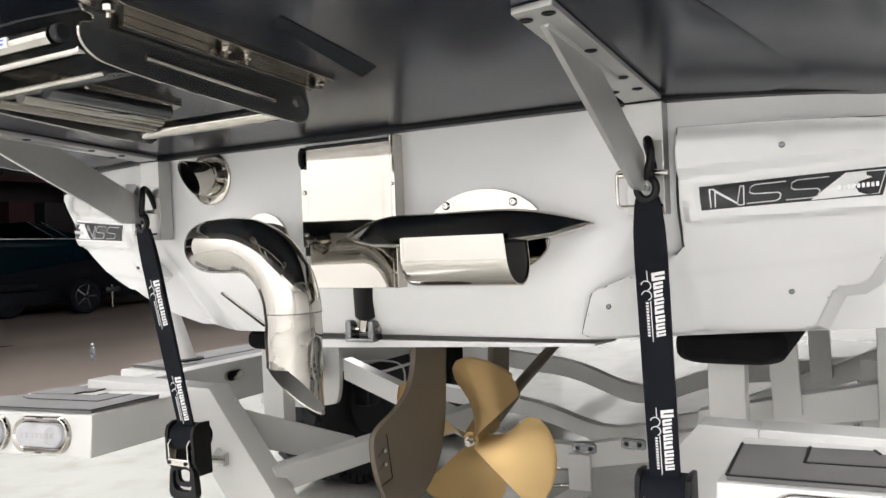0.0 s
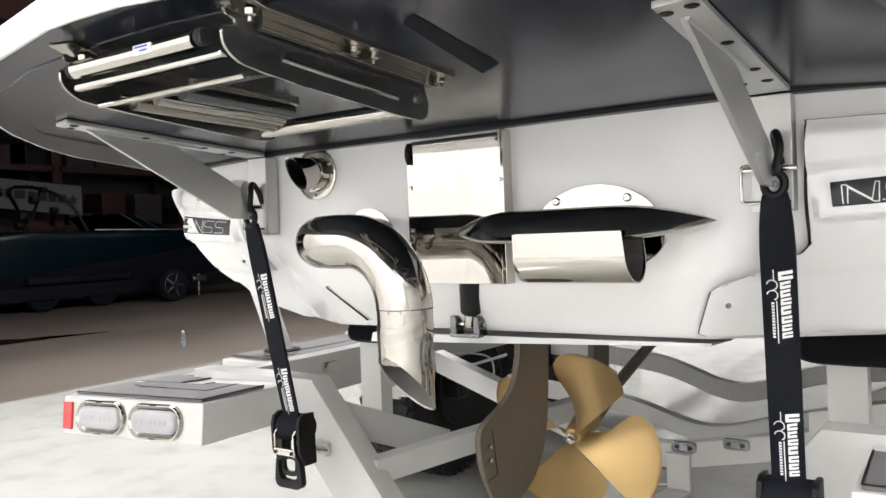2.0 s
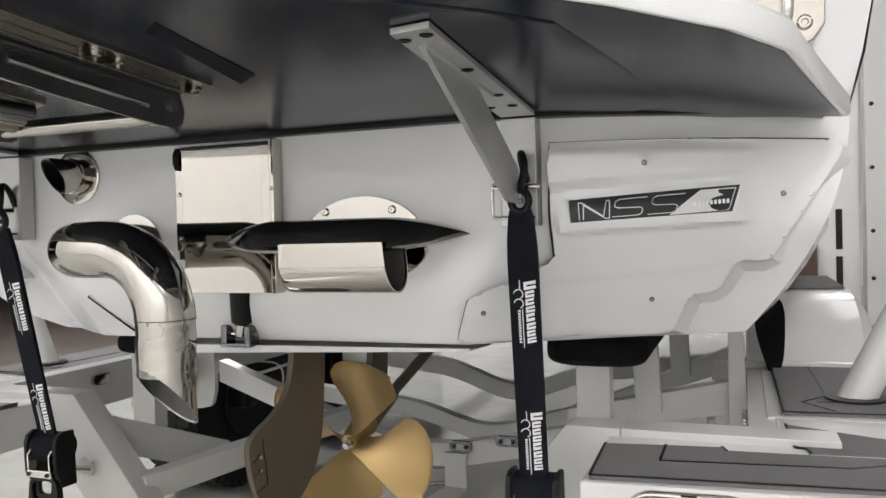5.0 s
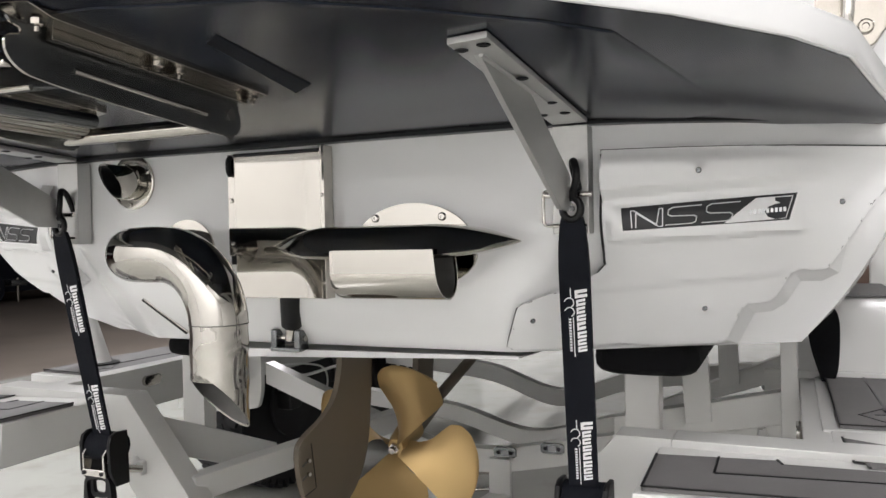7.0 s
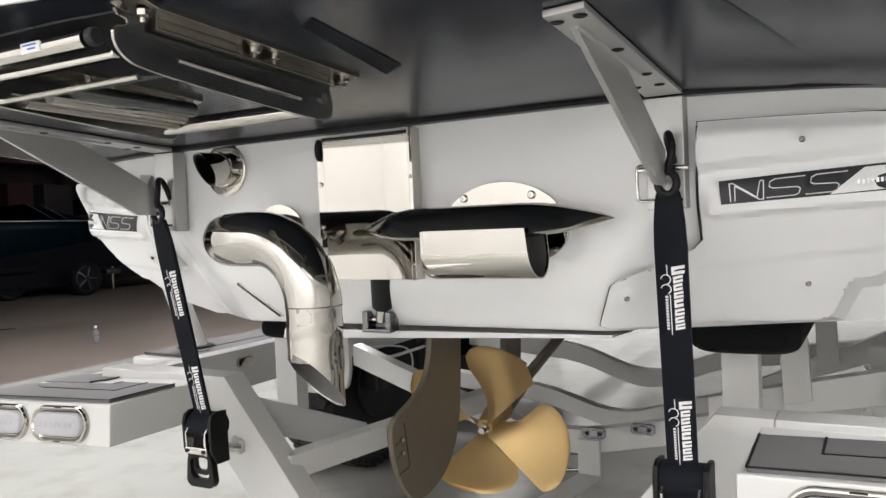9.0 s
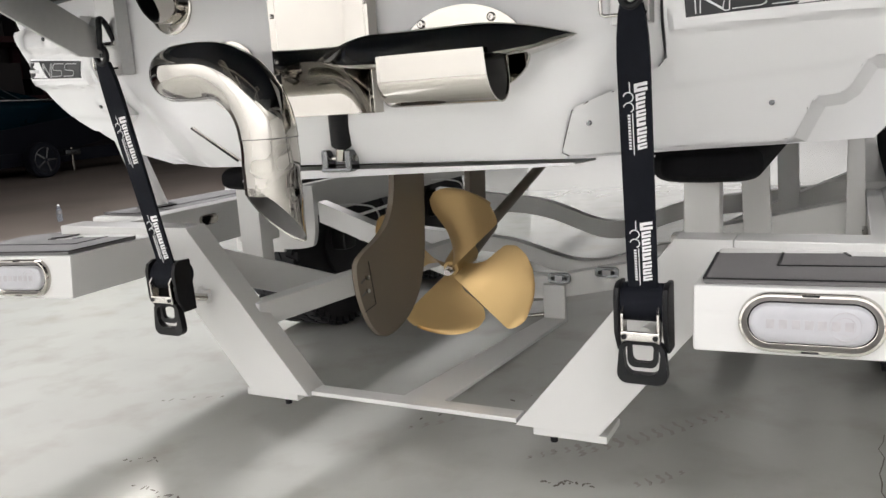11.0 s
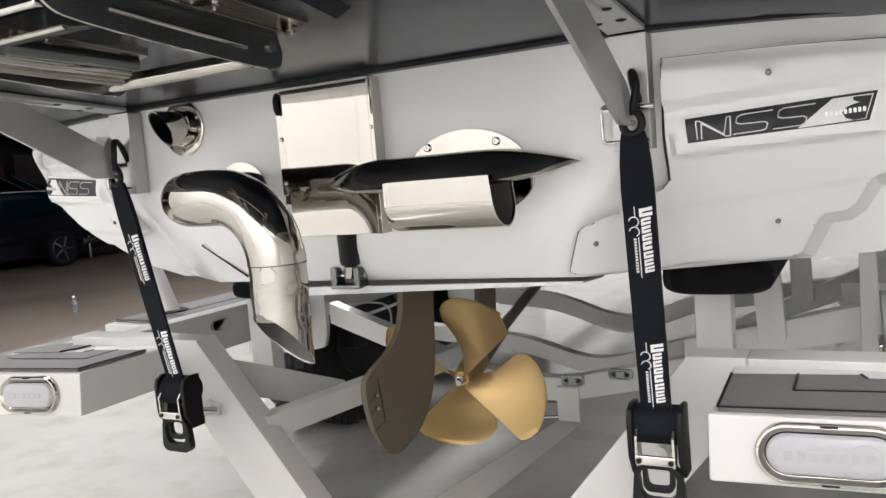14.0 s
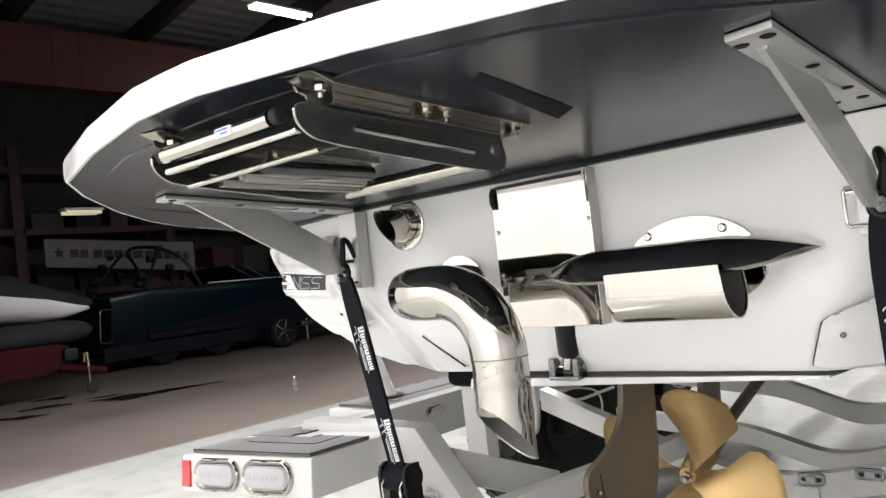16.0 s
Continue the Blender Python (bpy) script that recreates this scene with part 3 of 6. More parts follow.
# exhaust and fittings on the stern
def fittings():
    bm = bmesh.new()
    revolve(bm, [(0.058, 0.0), (0.058, -0.004), (0.054, -0.006), (0.04, -0.006)], (-0.402, 1.409, 1.122), "y", 40)
    port = part("outlet", bm, CHROME, boat, "polished steel outlet with a round flange")
    bm = bmesh.new()
    pipe(bm, [(-0.402, 1.405, 1.122), (-0.402, 1.385, 1.121), (-0.402, 1.33, 1.12)], 0.036, 36, 0.003, ((-0.402, 1.345, 1.12), (-0.30, -0.80, -0.52)))
    part("spout", bm, CHROME, port)
    # dark lining added, as the polished inside mirrored too brightly
    bm = bmesh.new()
    pipe(bm, [(-0.402, 1.404, 1.122), (-0.402, 1.385, 1.121), (-0.402, 1.336, 1.12)], 0.0326, 36, 0.002, ((-0.402, 1.347, 1.12), (-0.30, -0.80, -0.52)))
    revolve(bm, [(0.032, 0), (0.032, -0.002)], (-0.402, 1.404, 1.122), "y", 30)
    part("bore", bm, BLACK, port, "dark lining added inside the bore")
    bm = bmesh.new()
    pipe(bm, [(-0.402, 1.392, 1.122), (-0.402, 1.386, 1.121)], 0.0385, 36, 0.004)
    part("collar", bm, CHROME, port)
    for a in (-95, 25, 145):
        bm = bmesh.new()
        screw(bm, (-0.402 + 0.048 * math.cos(radians(a)), 1.403, 1.122 + 0.048 * math.sin(radians(a))), 0.005)
        part("screw", bm, STEEL, port)
    # swan-neck pipe
    bm = bmesh.new()
    revolve(bm, [(0.070, 0), (0.070, -0.004), (0.05, -0.006)], (-0.257, 1.409, 0.968), "y", 48)
    neck = part("turned_down_pipe", bm, CHROME, boat, "polished steel pipe turned down with a slanted mouth")
    path = [(-0.257, 1.405, 0.969), (-0.257, 1.36, 0.970)]
    path += [(-0.142 - 0.115 * math.cos(a), 1.305 - 0.115 * math.sin(a), 0.971) for a in np.linspace(0, math.pi / 2, 13)]
    path += [(-0.124 + 0.12 * math.sin(a), 1.19, 0.851 + 0.12 * math.cos(a)) for a in np.linspace(0.1, math.pi / 2, 15)]
    bm = bmesh.new()
    pipe(bm, path, 0.0495, 44, 0.003)
    part("bend", bm, WAVY, neck)
    bm = bmesh.new()
    down = [(-0.004 - 0.003 * f, 1.190 + 0.002 * f, 0.856 - 0.146 * f) for f in (0, 0.38, 0.66, 1)]
    slant = ((-0.007, 1.190, 0.722), (-0.22, -0.70, -0.67))
    pipe(bm, down, 0.0485, 44, 0.002, slant)
    # shallow dents added to break up the tube's reflections
    for zc in np.linspace(0.665, 0.845, 24):
        bmesh.ops.bisect_plane(bm, geom=bm.verts[:] + bm.edges[:] + bm.faces[:], dist=1e-5, plane_co=(0, 0, zc), plane_no=(0, 0, 1))
    for v in bm.verts:
        a = math.atan2(v.co.y - 1.191, v.co.x + 0.0055)
        dent = 0.0008 * math.sin(v.co.z * 62 + 2 * a + 0.5) * math.sin(2 * a - 30 * v.co.z) + 0.0005 * math.sin(v.co.z * 88 - 3 * a)
        dent *= min(1.0, max(0.0, (0.845 - v.co.z) / 0.02)) * min(1.0, max(0.0, (Vector(slant[1]).dot(Vector(slant[0]) - v.co) - 0.004) / 0.03))
        v.co.x += dent * math.cos(a)
        v.co.y += dent * math.sin(a)
    part("downpipe", bm, WAVY, neck, "slant-cut lower pipe")
    # inner lining added so the slanted mouth looks dark
    bm = bmesh.new()
    pipe(bm, down, 0.0462, 40, 0.001, ((-0.007, 1.191, 0.7235), slant[1]))
    part("bore", bm, DULL_GREY, neck, "dull grey bore")
    bm = bmesh.new()
    pipe(bm, [(-0.004, 1.190, 0.8528), (-0.004, 1.190, 0.852), (-0.004, 1.190, 0.8512)], 0.0499, 40, 0.004)
    part("weld_bead", bm, DULL_GREY, neck)
    # mirror-polished housing
    bm = bmesh.new()
    box(bm, -0.117, 0.0835, 1.3845, 1.4085, 0.880, 1.1575, 0.0012)
    cover = part("steel_housing", bm, CHROME, boat, "mirror-polished steel housing plate", 30)
    bm = bmesh.new()
    prism(bm, [(-0.136, 1.163), (-0.1185, 1.163), (-0.1185, 0.972), (-0.124, 0.962), (-0.136, 0.962)], "y", 1.3875, 1.3935, 0.0015)
    strip = part("side_flange", bm, CHROME, cover)
    bm = bmesh.new()
    pipe(bm, smooth_path([(-0.127, 1.386, 1.158), (-0.127, 1.379, 1.150), (-0.127, 1.379, 1.130), (-0.127, 1.386, 1.122)], 0.006, 5), 0.0055, 12)
    part("flange_latch", bm, BLACK, strip, "dark bent latch")
    bm = bmesh.new()
    box(bm, -0.136, -0.1185, 1.394, 1.4085, 0.945, 1.163)
    part("flange_packing", bm, BLACK, strip)
    bm = bmesh.new()
    box(bm, 0.0845, 0.0945, 1.376, 1.4085, 0.880, 1.168, 0.0015)
    edge = part("edge_flange", bm, CHROME, cover)
    for z in (1.075, 0.91):
        bm = bmesh.new()
        screw(bm, (0.0895, 1.376, z), 0.0035)
        part("screw", bm, STEEL, edge)
    # black strip for the platform's dark reflection along the plate's top
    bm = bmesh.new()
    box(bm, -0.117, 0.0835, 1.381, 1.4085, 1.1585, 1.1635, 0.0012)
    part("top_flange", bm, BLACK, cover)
    for z in (1.072, 0.988):
        bm = bmesh.new()
        screw(bm, (-0.127, 1.3875, z), 0.0045)
        part("screw", bm, STEEL, strip)
    # silencer: a U-shaped trough under the pointed cover
    def trough(r, top, n=18):
        turn = [(1.312 - r * math.cos(t), 0.934 - r * math.sin(t)) for t in np.linspace(0, math.pi, n)]
        return [(1.312 - r, top)] + turn + [(1.312 + r, top)]
    bm = bmesh.new()
    skins = []
    for r, x0 in ((0.0470, 0.160), (0.0445, 0.166)):
        u = trough(r, 0.972)
        skins.append(rings(bm, [[(x0 + 0.006, 1.312 + (y - 1.312) * 0.86, 0.94 + (z - 0.94) * 0.86) for y, z in u], [(x0 + 0.010, 1.312 + (y - 1.312) * 0.97, 0.94 + (z - 0.94) * 0.97) for y, z in u],
                                [(x0 + 0.018, y, z) for y, z in u], [(0.26, y, z) for y, z in u], [(0.367 - 0.10 * (z - 0.93), y, z) for y, z in u]], False))
    for k in range(len(skins[0][-1])):
        j = (k + 1) % len(skins[0][-1])
        bm.faces.new((skins[0][-1][k], skins[0][-1][j], skins[1][-1][j], skins[1][-1][k]))
    for skin in skins:
        bm.faces.new(skin[0])
    silencer = part("silencer", bm, CHROME, boat, "polished steel silencer with a pointed cover", 40)
    # added lining darkens the trough, whose inside is polished steel
    bm = bmesh.new()
    u = trough(0.0440, 0.965)
    rings(bm, [[(0.180, y, z) for y, z in u], [(0.363 - 0.10 * (z - 0.93), y, z) for y, z in u]], False)
    part("bore", bm, DULL_GREY, silencer, "dark lining added inside the bore")
    bm = bmesh.new()
    pipe(bm, [(0.215, 1.4085, 0.935), (0.215, 1.36, 0.935), (0.215, 1.32, 0.935)], 0.038, 32, 0.002)
    part("inlet", bm, CHROME, silencer)
    bm = bmesh.new()
    loops = []
    for i in range(65):
        u = i / 64
        x = -0.004 + 0.494 * u
        left = math.sin(min(1.0, u / 0.30) * math.pi / 2) ** 0.95
        right = math.sin(min(1.0, (1 - u) / 0.34) * math.pi / 2) ** 0.9
        f = max(0.004, min(left, right))
        ty, tz = (1.336, 0.982) if u > 0.45 else (1.352, 0.980)
        shape = [(1.409, 1.014), (1.36, 1.014), (1.318, 1.013), (1.309, 1.010), (1.302, 1.003), (1.294, 0.993), (1.286, 0.982), (1.279, 0.970), (1.276, 0.962), (1.280, 0.957), (1.33, 0.955), (1.409, 0.955)]
        loops.append([(x, ty + (y - ty) * f, tz + (z - tz) * f) for y, z in shape])
    rings(bm, loops)
    part("pointed_cover", bm, CHROME, silencer, "spindle-shaped polished cover", 50)
    bm = bmesh.new()
    out = [(0.262 + 0.125 * math.cos(t), 0.963 + (0.091 if t < math.pi else 0.066) * math.sin(t)) for t in np.linspace(0, 2 * math.pi, 56, endpoint=False)]
    prism(bm, out, "y", 1.401, 1.4085, 0.0015)
    part("flange", bm, CHROME, silencer)
    for x in (0.188, 0.322):
        bm = bmesh.new()
        screw(bm, (x, 1.401, 1.028), 0.0075)
        part("screw", bm, STEEL, silencer)
    # trim plate and its ram
    bm = bmesh.new()
    hexa(bm, [(-0.30, 1.455, 0.748), (0.435, 1.478, 0.768), (0.45, 1.56, 0.768), (-0.32, 1.56, 0.748)],
         [(-0.30, 1.462, 0.767), (0.435, 1.482, 0.772), (0.45, 1.56, 0.772), (-0.32, 1.56, 0.767)], 0.0015)
    part("trim_plate", bm, ALU, boat, "flat satin metal trim plate under the stern")
    bm = bmesh.new()
    hexa(bm, [(-0.30, 1.4515, 0.7475), (0.435, 1.4745, 0.7672), (0.435, 1.4775, 0.7672), (-0.30, 1.4545, 0.7475)],
         [(-0.30, 1.4585, 0.7665), (0.435, 1.4785, 0.7718), (0.435, 1.4815, 0.7718), (-0.30, 1.4615, 0.7665)])
    part("plate_edge", bm, GEL, boat, "white edge of the trim plate")
    bm = bmesh.new()
    rod(bm, (-0.004, 1.408, 0.91), (-0.036, 1.452, 0.822), 0.0245, 28, 0.0215)
    ram = part("ram", bm, BLACK, boat, "black hydraulic ram with a steel fork")
    bm = bmesh.new()
    rod(bm, (-0.036, 1.451, 0.824), (-0.046, 1.460, 0.790), 0.011, 20)
    part("piston", bm, CHROME, ram)
    for dx in (-0.028, 0.028):
        bm = bmesh.new()
        box(bm, -0.051 + dx - 0.008, -0.051 + dx + 0.008, 1.448, 1.48, 0.768, 0.810, 0.004)
        part("fork_cheek", bm, STEEL_DARK, ram)
    bm = bmesh.new()
    box(bm, -0.086, -0.016, 1.446, 1.482, 0.766, 0.774, 0.002)
    part("fork_base", bm, STEEL_DARK, ram)
    bm = bmesh.new()
    rod(bm, (-0.091, 1.463, 0.792), (-0.011, 1.463, 0.792), 0.006, 14)
    part("pin", bm, CHROME, ram)


fittings()


def rudder_and_propeller():
    outline = round_off([(1.575, 0.79), (1.572, 0.72), (1.55, 0.66), (1.50, 0.625), (1.415, 0.60), (1.398, 0.575), (1.412, 0.50), (1.455, 0.43), (1.495, 0.41),
               (1.545, 0.412), (1.625, 0.44), (1.685, 0.52), (1.705, 0.68), (1.712, 0.79)])
    bm = bmesh.new()
    n = len(outline)
    cy, cz = sum(p[0] for p in outline) / n, sum(p[1] for p in outline) / n
    loops = []
    for x, f in ((-0.0055, 1.0), (-0.0065, 0.99), (0.0065, 0.99), (0.0055, 1.0)):
        loops.append([(x, cy + (y - cy) * f, cz + (z - cz) * (f if z < 0.75 else 1)) for y, z in outline])
    rings(bm, loops)
    rudder = part("rudder", bm, TAUPE, boat, "taupe-painted rudder blade", 40)
    # inset trim tab with a fine seam and two bolts
    for a, b in (((1.447, 0.585), (1.462, 0.492)), ((1.462, 0.492), (1.420, 0.486))):
        bm = bmesh.new()
        bar(bm, (0.0066, *a), (0.0066, *b), 0.0015, 0.0012, (1, 0, 0), 0.0)
        part("tab_seam", bm, BLACK, rudder, "fine dark seam of the trim tab")
    for z in (0.553, 0.526):
        bm = bmesh.new()
        bar(bm, (0.0068, 1.414, z - 0.006), (0.0068, 1.430, z), 0.003, 0.002, (1, 0, 0), 0.0)
        slot = part("tab_slot", bm, DULL_GREY, rudder)
        bm = bmesh.new()
        rod(bm, (0.006, 1.434, z + 0.001), (0.0115, 1.433, z + 0.001), 0.0042, 12)
        part("bolt", bm, CHROME, slot)
    # shaft and strut
    axis = Vector((0, 0.965, 0.262)).normalized()
    hub = Vector((0.014, 1.83, 0.500))
    bm = bmesh.new()
    rod(bm, hub + axis * 0.06, hub + axis * 1.1, 0.015, 24)
    part("propeller_shaft", bm, TAUPE, boat, "slanting propeller shaft")
    bm = bmesh.new()
    rod(bm, hub + axis * 0.07, hub + axis * 0.22, 0.028, 24, 0.022)
    strut = part("shaft_strut", bm, TAUPE, boat, "taupe-painted shaft strut")
    bm = bmesh.new()
    prism(bm, [(1.93, 0.52), (2.03, 0.55), (2.06, 0.80), (1.96, 0.80)], "x", -0.009, 0.009, 0.003)
    part("strut_leg", bm, TAUPE, strut)
    # propeller with four cupped blades
    side = Vector((1, 0, 0))
    top = axis.cross(side)
    top = -top if top.z < 0 else top
    bm = bmesh.new()
    loops = []
    for h, r in ((-0.035, 0.012), (-0.034, 0.019), (-0.02, 0.024), (0.06, 0.033), (0.065, 0.024)):
        loops.append([hub + axis * h + (side * math.cos(t) + top * math.sin(t)) * r for t in np.linspace(0, 2 * math.pi, 28, endpoint=False)])
    rings(bm, loops)
    prop = part("propeller", bm, BRONZE, boat, "gold bronze four-bladed propeller")
    for k in range(4):
        a0 = radians(41 - 90 * k)
        bm = bmesh.new()
        for back in (0, 1):
            g = []
            for i in range(31):
                u = 1 - (1 - i / 30) ** 1.7
                r = 0.018 + 0.199 * u
                lead = radians(np.interp(u, (0, 0.15, 0.3, 0.45, 0.6, 0.75, 0.85, 0.92, 0.965, 0.99, 1.0), (54, 50, 54, 63, 68, 65, 57, 46, 34, 22, 12)))
                trail = radians(11) * max(0.0, (u - 0.88) / 0.12) ** 2.2
                row = []
                for j in range(13):
                    v = j / 12
                    ang = a0 + trail + max(0.0, lead - trail) * v
                    deep = -0.024 + 0.053 * (ang - a0 - 0.5) + 0.010 * math.sin(math.pi * v) * u
                    thick = 0.0045 * (1 - 0.7 * u) * math.sin(math.pi * v) * (1 if back else -1)
                    row.append(bm.verts.new(hub + axis * (deep + thick) + (side * math.cos(ang) + top * math.sin(ang)) * r))
                g.append(row)
            for p, q in zip(g, g[1:]):
                for j in range(12):
                    bm.faces.new((p[j], p[j + 1], q[j + 1], q[j]))
        bmesh.ops.remove_doubles(bm, verts=bm.verts, dist=0.0004)
        part("blade", bm, BRONZE, prop, "", 60)
    bm = bmesh.new()
    rod(bm, hub - axis * 0.034, hub - axis * 0.044, 0.013, 6)
    rod(bm, hub - axis * 0.043, hub - axis * 0.056, 0.008, 16)
    part("shaft_nut", bm, TUBE, prop, "steel shaft nut")


rudder_and_propeller()


def ladder():
    """Folded boarding ladder slung under the platform."""
    def z(y, d):
        return platform_z(y) - 0.010 - d
    for x in (0.178, -0.125):
        sgn = 1
        out = [(0.660, z(0.66, 0.003)), (0.664, z(0.664, 0.009)), (0.677, z(0.677, 0.011)), (0.675, z(0.675, 0.019)), (0.658, z(0.658, 0.022)), (0.657, z(0.657, 0.038)),
               (0.668, z(0.668, 0.051)), (0.694, z(0.694, 0.060)), (0.99, z(0.99, 0.067)), (1.018, z(1.018, 0.061)), (1.026, z(1.026, 0.04)), (1.015, z(1.015, 0.02)), (1.02, z(1.02, 0.003))]
        rim = [(x, a, b) for a, b in round_off(out)]
        bm = bmesh.new()
        pipe(bm, rim[4:-3], 0.0017, 8)
        part("ladder_edge", bm, CHROME, deck, "bright polished edge of the ladder side")
        bm = bmesh.new()
        prism(bm, [(b, c) for a, b, c in rim], "x", x - 0.002, x + 0.002)
        plate = part("ladder_side", bm, STEEL_DARK, deck, "dark steel side plate of the folded boarding ladder")
        bm = bmesh.new()
        rod(bm, (x, 0.74, z(0.74, 0.039)), (x, 0.952, z(0.952, 0.044)), 0.0045, 12)
        part("ladder_slot", bm, CHROME, deck, "bright slot edge")
        bm = bmesh.new()
        xa, xb = sorted((x + 0.004 * sgn, x + 0.042 * sgn))
        hexa(bm, [(xa, 0.668, z(0.668, 0.006)), (xb, 0.682, z(0.682, 0.006)), (xb, 1.035, z(1.035, 0.006)), (xa, 1.05, z(1.05, 0.006))],
             [(xa, 0.64, z(0.64, -0.002)), (xb, 0.65, z(0.65, -0.002)), (xb, 1.035, z(1.035, -0.002)), (xa, 1.05, z(1.05, -0.002))], 0.001)
        part("ladder_mount", bm, TUBE, deck, "dull steel mounting strip")
        bm = bmesh.new()
        bar(bm, (x + 0.012 * sgn, 0.70, z(0.70, 0.012)), (x + 0.012 * sgn, 1.02, z(1.02, 0.012)), 0.01, 0.012, (0, 0, 1), 0.001)
        part("ladder_angle", bm, TUBE, deck)
        for y in (0.675, 0.84, 0.875, 1.02):
            bm = bmesh.new()
            revolve(bm, [(0.008, 0), (0.008, -0.006), (0.004, -0.008), (0.004, -0.013)], (x + 0.026 * sgn, y, z(y, 0.006)), "z", 12)
            part("ladder_bolt", bm, TUBE, deck)
        bm = bmesh.new()
        rod(bm, (x + 0.006, 1.0, z(1.0, 0.036)), (x - 0.004, 1.0, z(1.0, 0.036)), 0.008, 16)
        part("ladder_pivot", bm, CHROME, deck)
    for k in range(3):
        bm = bmesh.new()
        xk = 0.018 - 0.050 * k
        rod(bm, (xk, 0.73, 1.163), (xk, 0.915 + 0.03 * k, 1.159 - 0.002 * k), 0.010, 18)
        part("ladder_leg", bm, (STEEL_DARK, CHROME, TUBE)[k], deck, "folded steel ladder leg")
    y = 0.664
    bm = bmesh.new()
    rod(bm, (-0.098, y, z(y, 0.027)), (0.132, y, z(y, 0.027)), 0.0115, 28)
    part("ladder_rung", bm, CHROME, deck, "polished steel rung")
    bm = bmesh.new()
    bar(bm, (-0.100, y + 0.002, z(y, 0.049)), (0.174, y + 0.002, z(y, 0.049)), 0.014, 0.008, (0, 0, 1), 0.003)
    part("ladder_tread", bm, CHROME, deck)
    for x in (-0.106, 0.140):
        bm = bmesh.new()
        revolve(bm, [(0.003, -0.006), (0.0085, -0.006), (0.010, -0.004), (0.010, 0.004), (0.0085, 0.006), (0.003, 0.006)], (x, y, z(y, 0.026)), "x", 24)
        part("ladder_roller", bm, RUBBER, deck, "black rubber roller")
    bm = bmesh.new()
    hexa(bm, [(-0.090, 0.690, z(0.69, 0.069)), (0.174, 0.690, z(0.69, 0.069)), (0.174, 0.745, z(0.745, 0.054)), (-0.090, 0.745, z(0.745, 0.054))],
         [(-0.090, 0.691, z(0.69, 0.065)), (0.174, 0.691, z(0.69, 0.065)), (0.174, 0.746, z(0.745, 0.050)), (-0.090, 0.746, z(0.745, 0.050))], 0.001)
    part("ladder_tread", bm, STEEL_DARK, deck)
    bm = bmesh.new()
    rod(bm, (-0.092, 0.689, z(0.69, 0.067)), (0.175, 0.689, z(0.69, 0.067)), 0.0032, 10)
    part("tread_edge", bm, CHROME, deck, "bright rolled tread edge")
    bm = bmesh.new()
    rod(bm, (-0.123, 0.99, z(0.99, 0.050)), (0.176, 0.99, z(0.99, 0.050)), 0.012, 24)
    part("ladder_rung", bm, CHROME, deck)
    bm = bmesh.new()
    box(bm, 0.034, 0.066, y - 0.0123, y - 0.0105, z(y, 0.027) - 0.005, z(y, 0.027) + 0.006, 0.0004)
    part("ladder_label", bm, PRINT, deck, "white label with blue print")
    for dz, xa, xb in ((0.0022, 0.037, 0.061), (-0.0022, 0.046, 0.060)):
        bm = bmesh.new()
        box(bm, xa, xb, y - 0.0129, y - 0.0124, z(y, 0.027) + dz, z(y, 0.027) + dz + 0.002)
        part("ladder_print", bm, BLUE, deck)


ladder()


# ---- the trailer ----
trailer = thing("boat_trailer", (0, 3.0, 0.0), "white-painted steel boat trailer with grey step pads", "trailer")


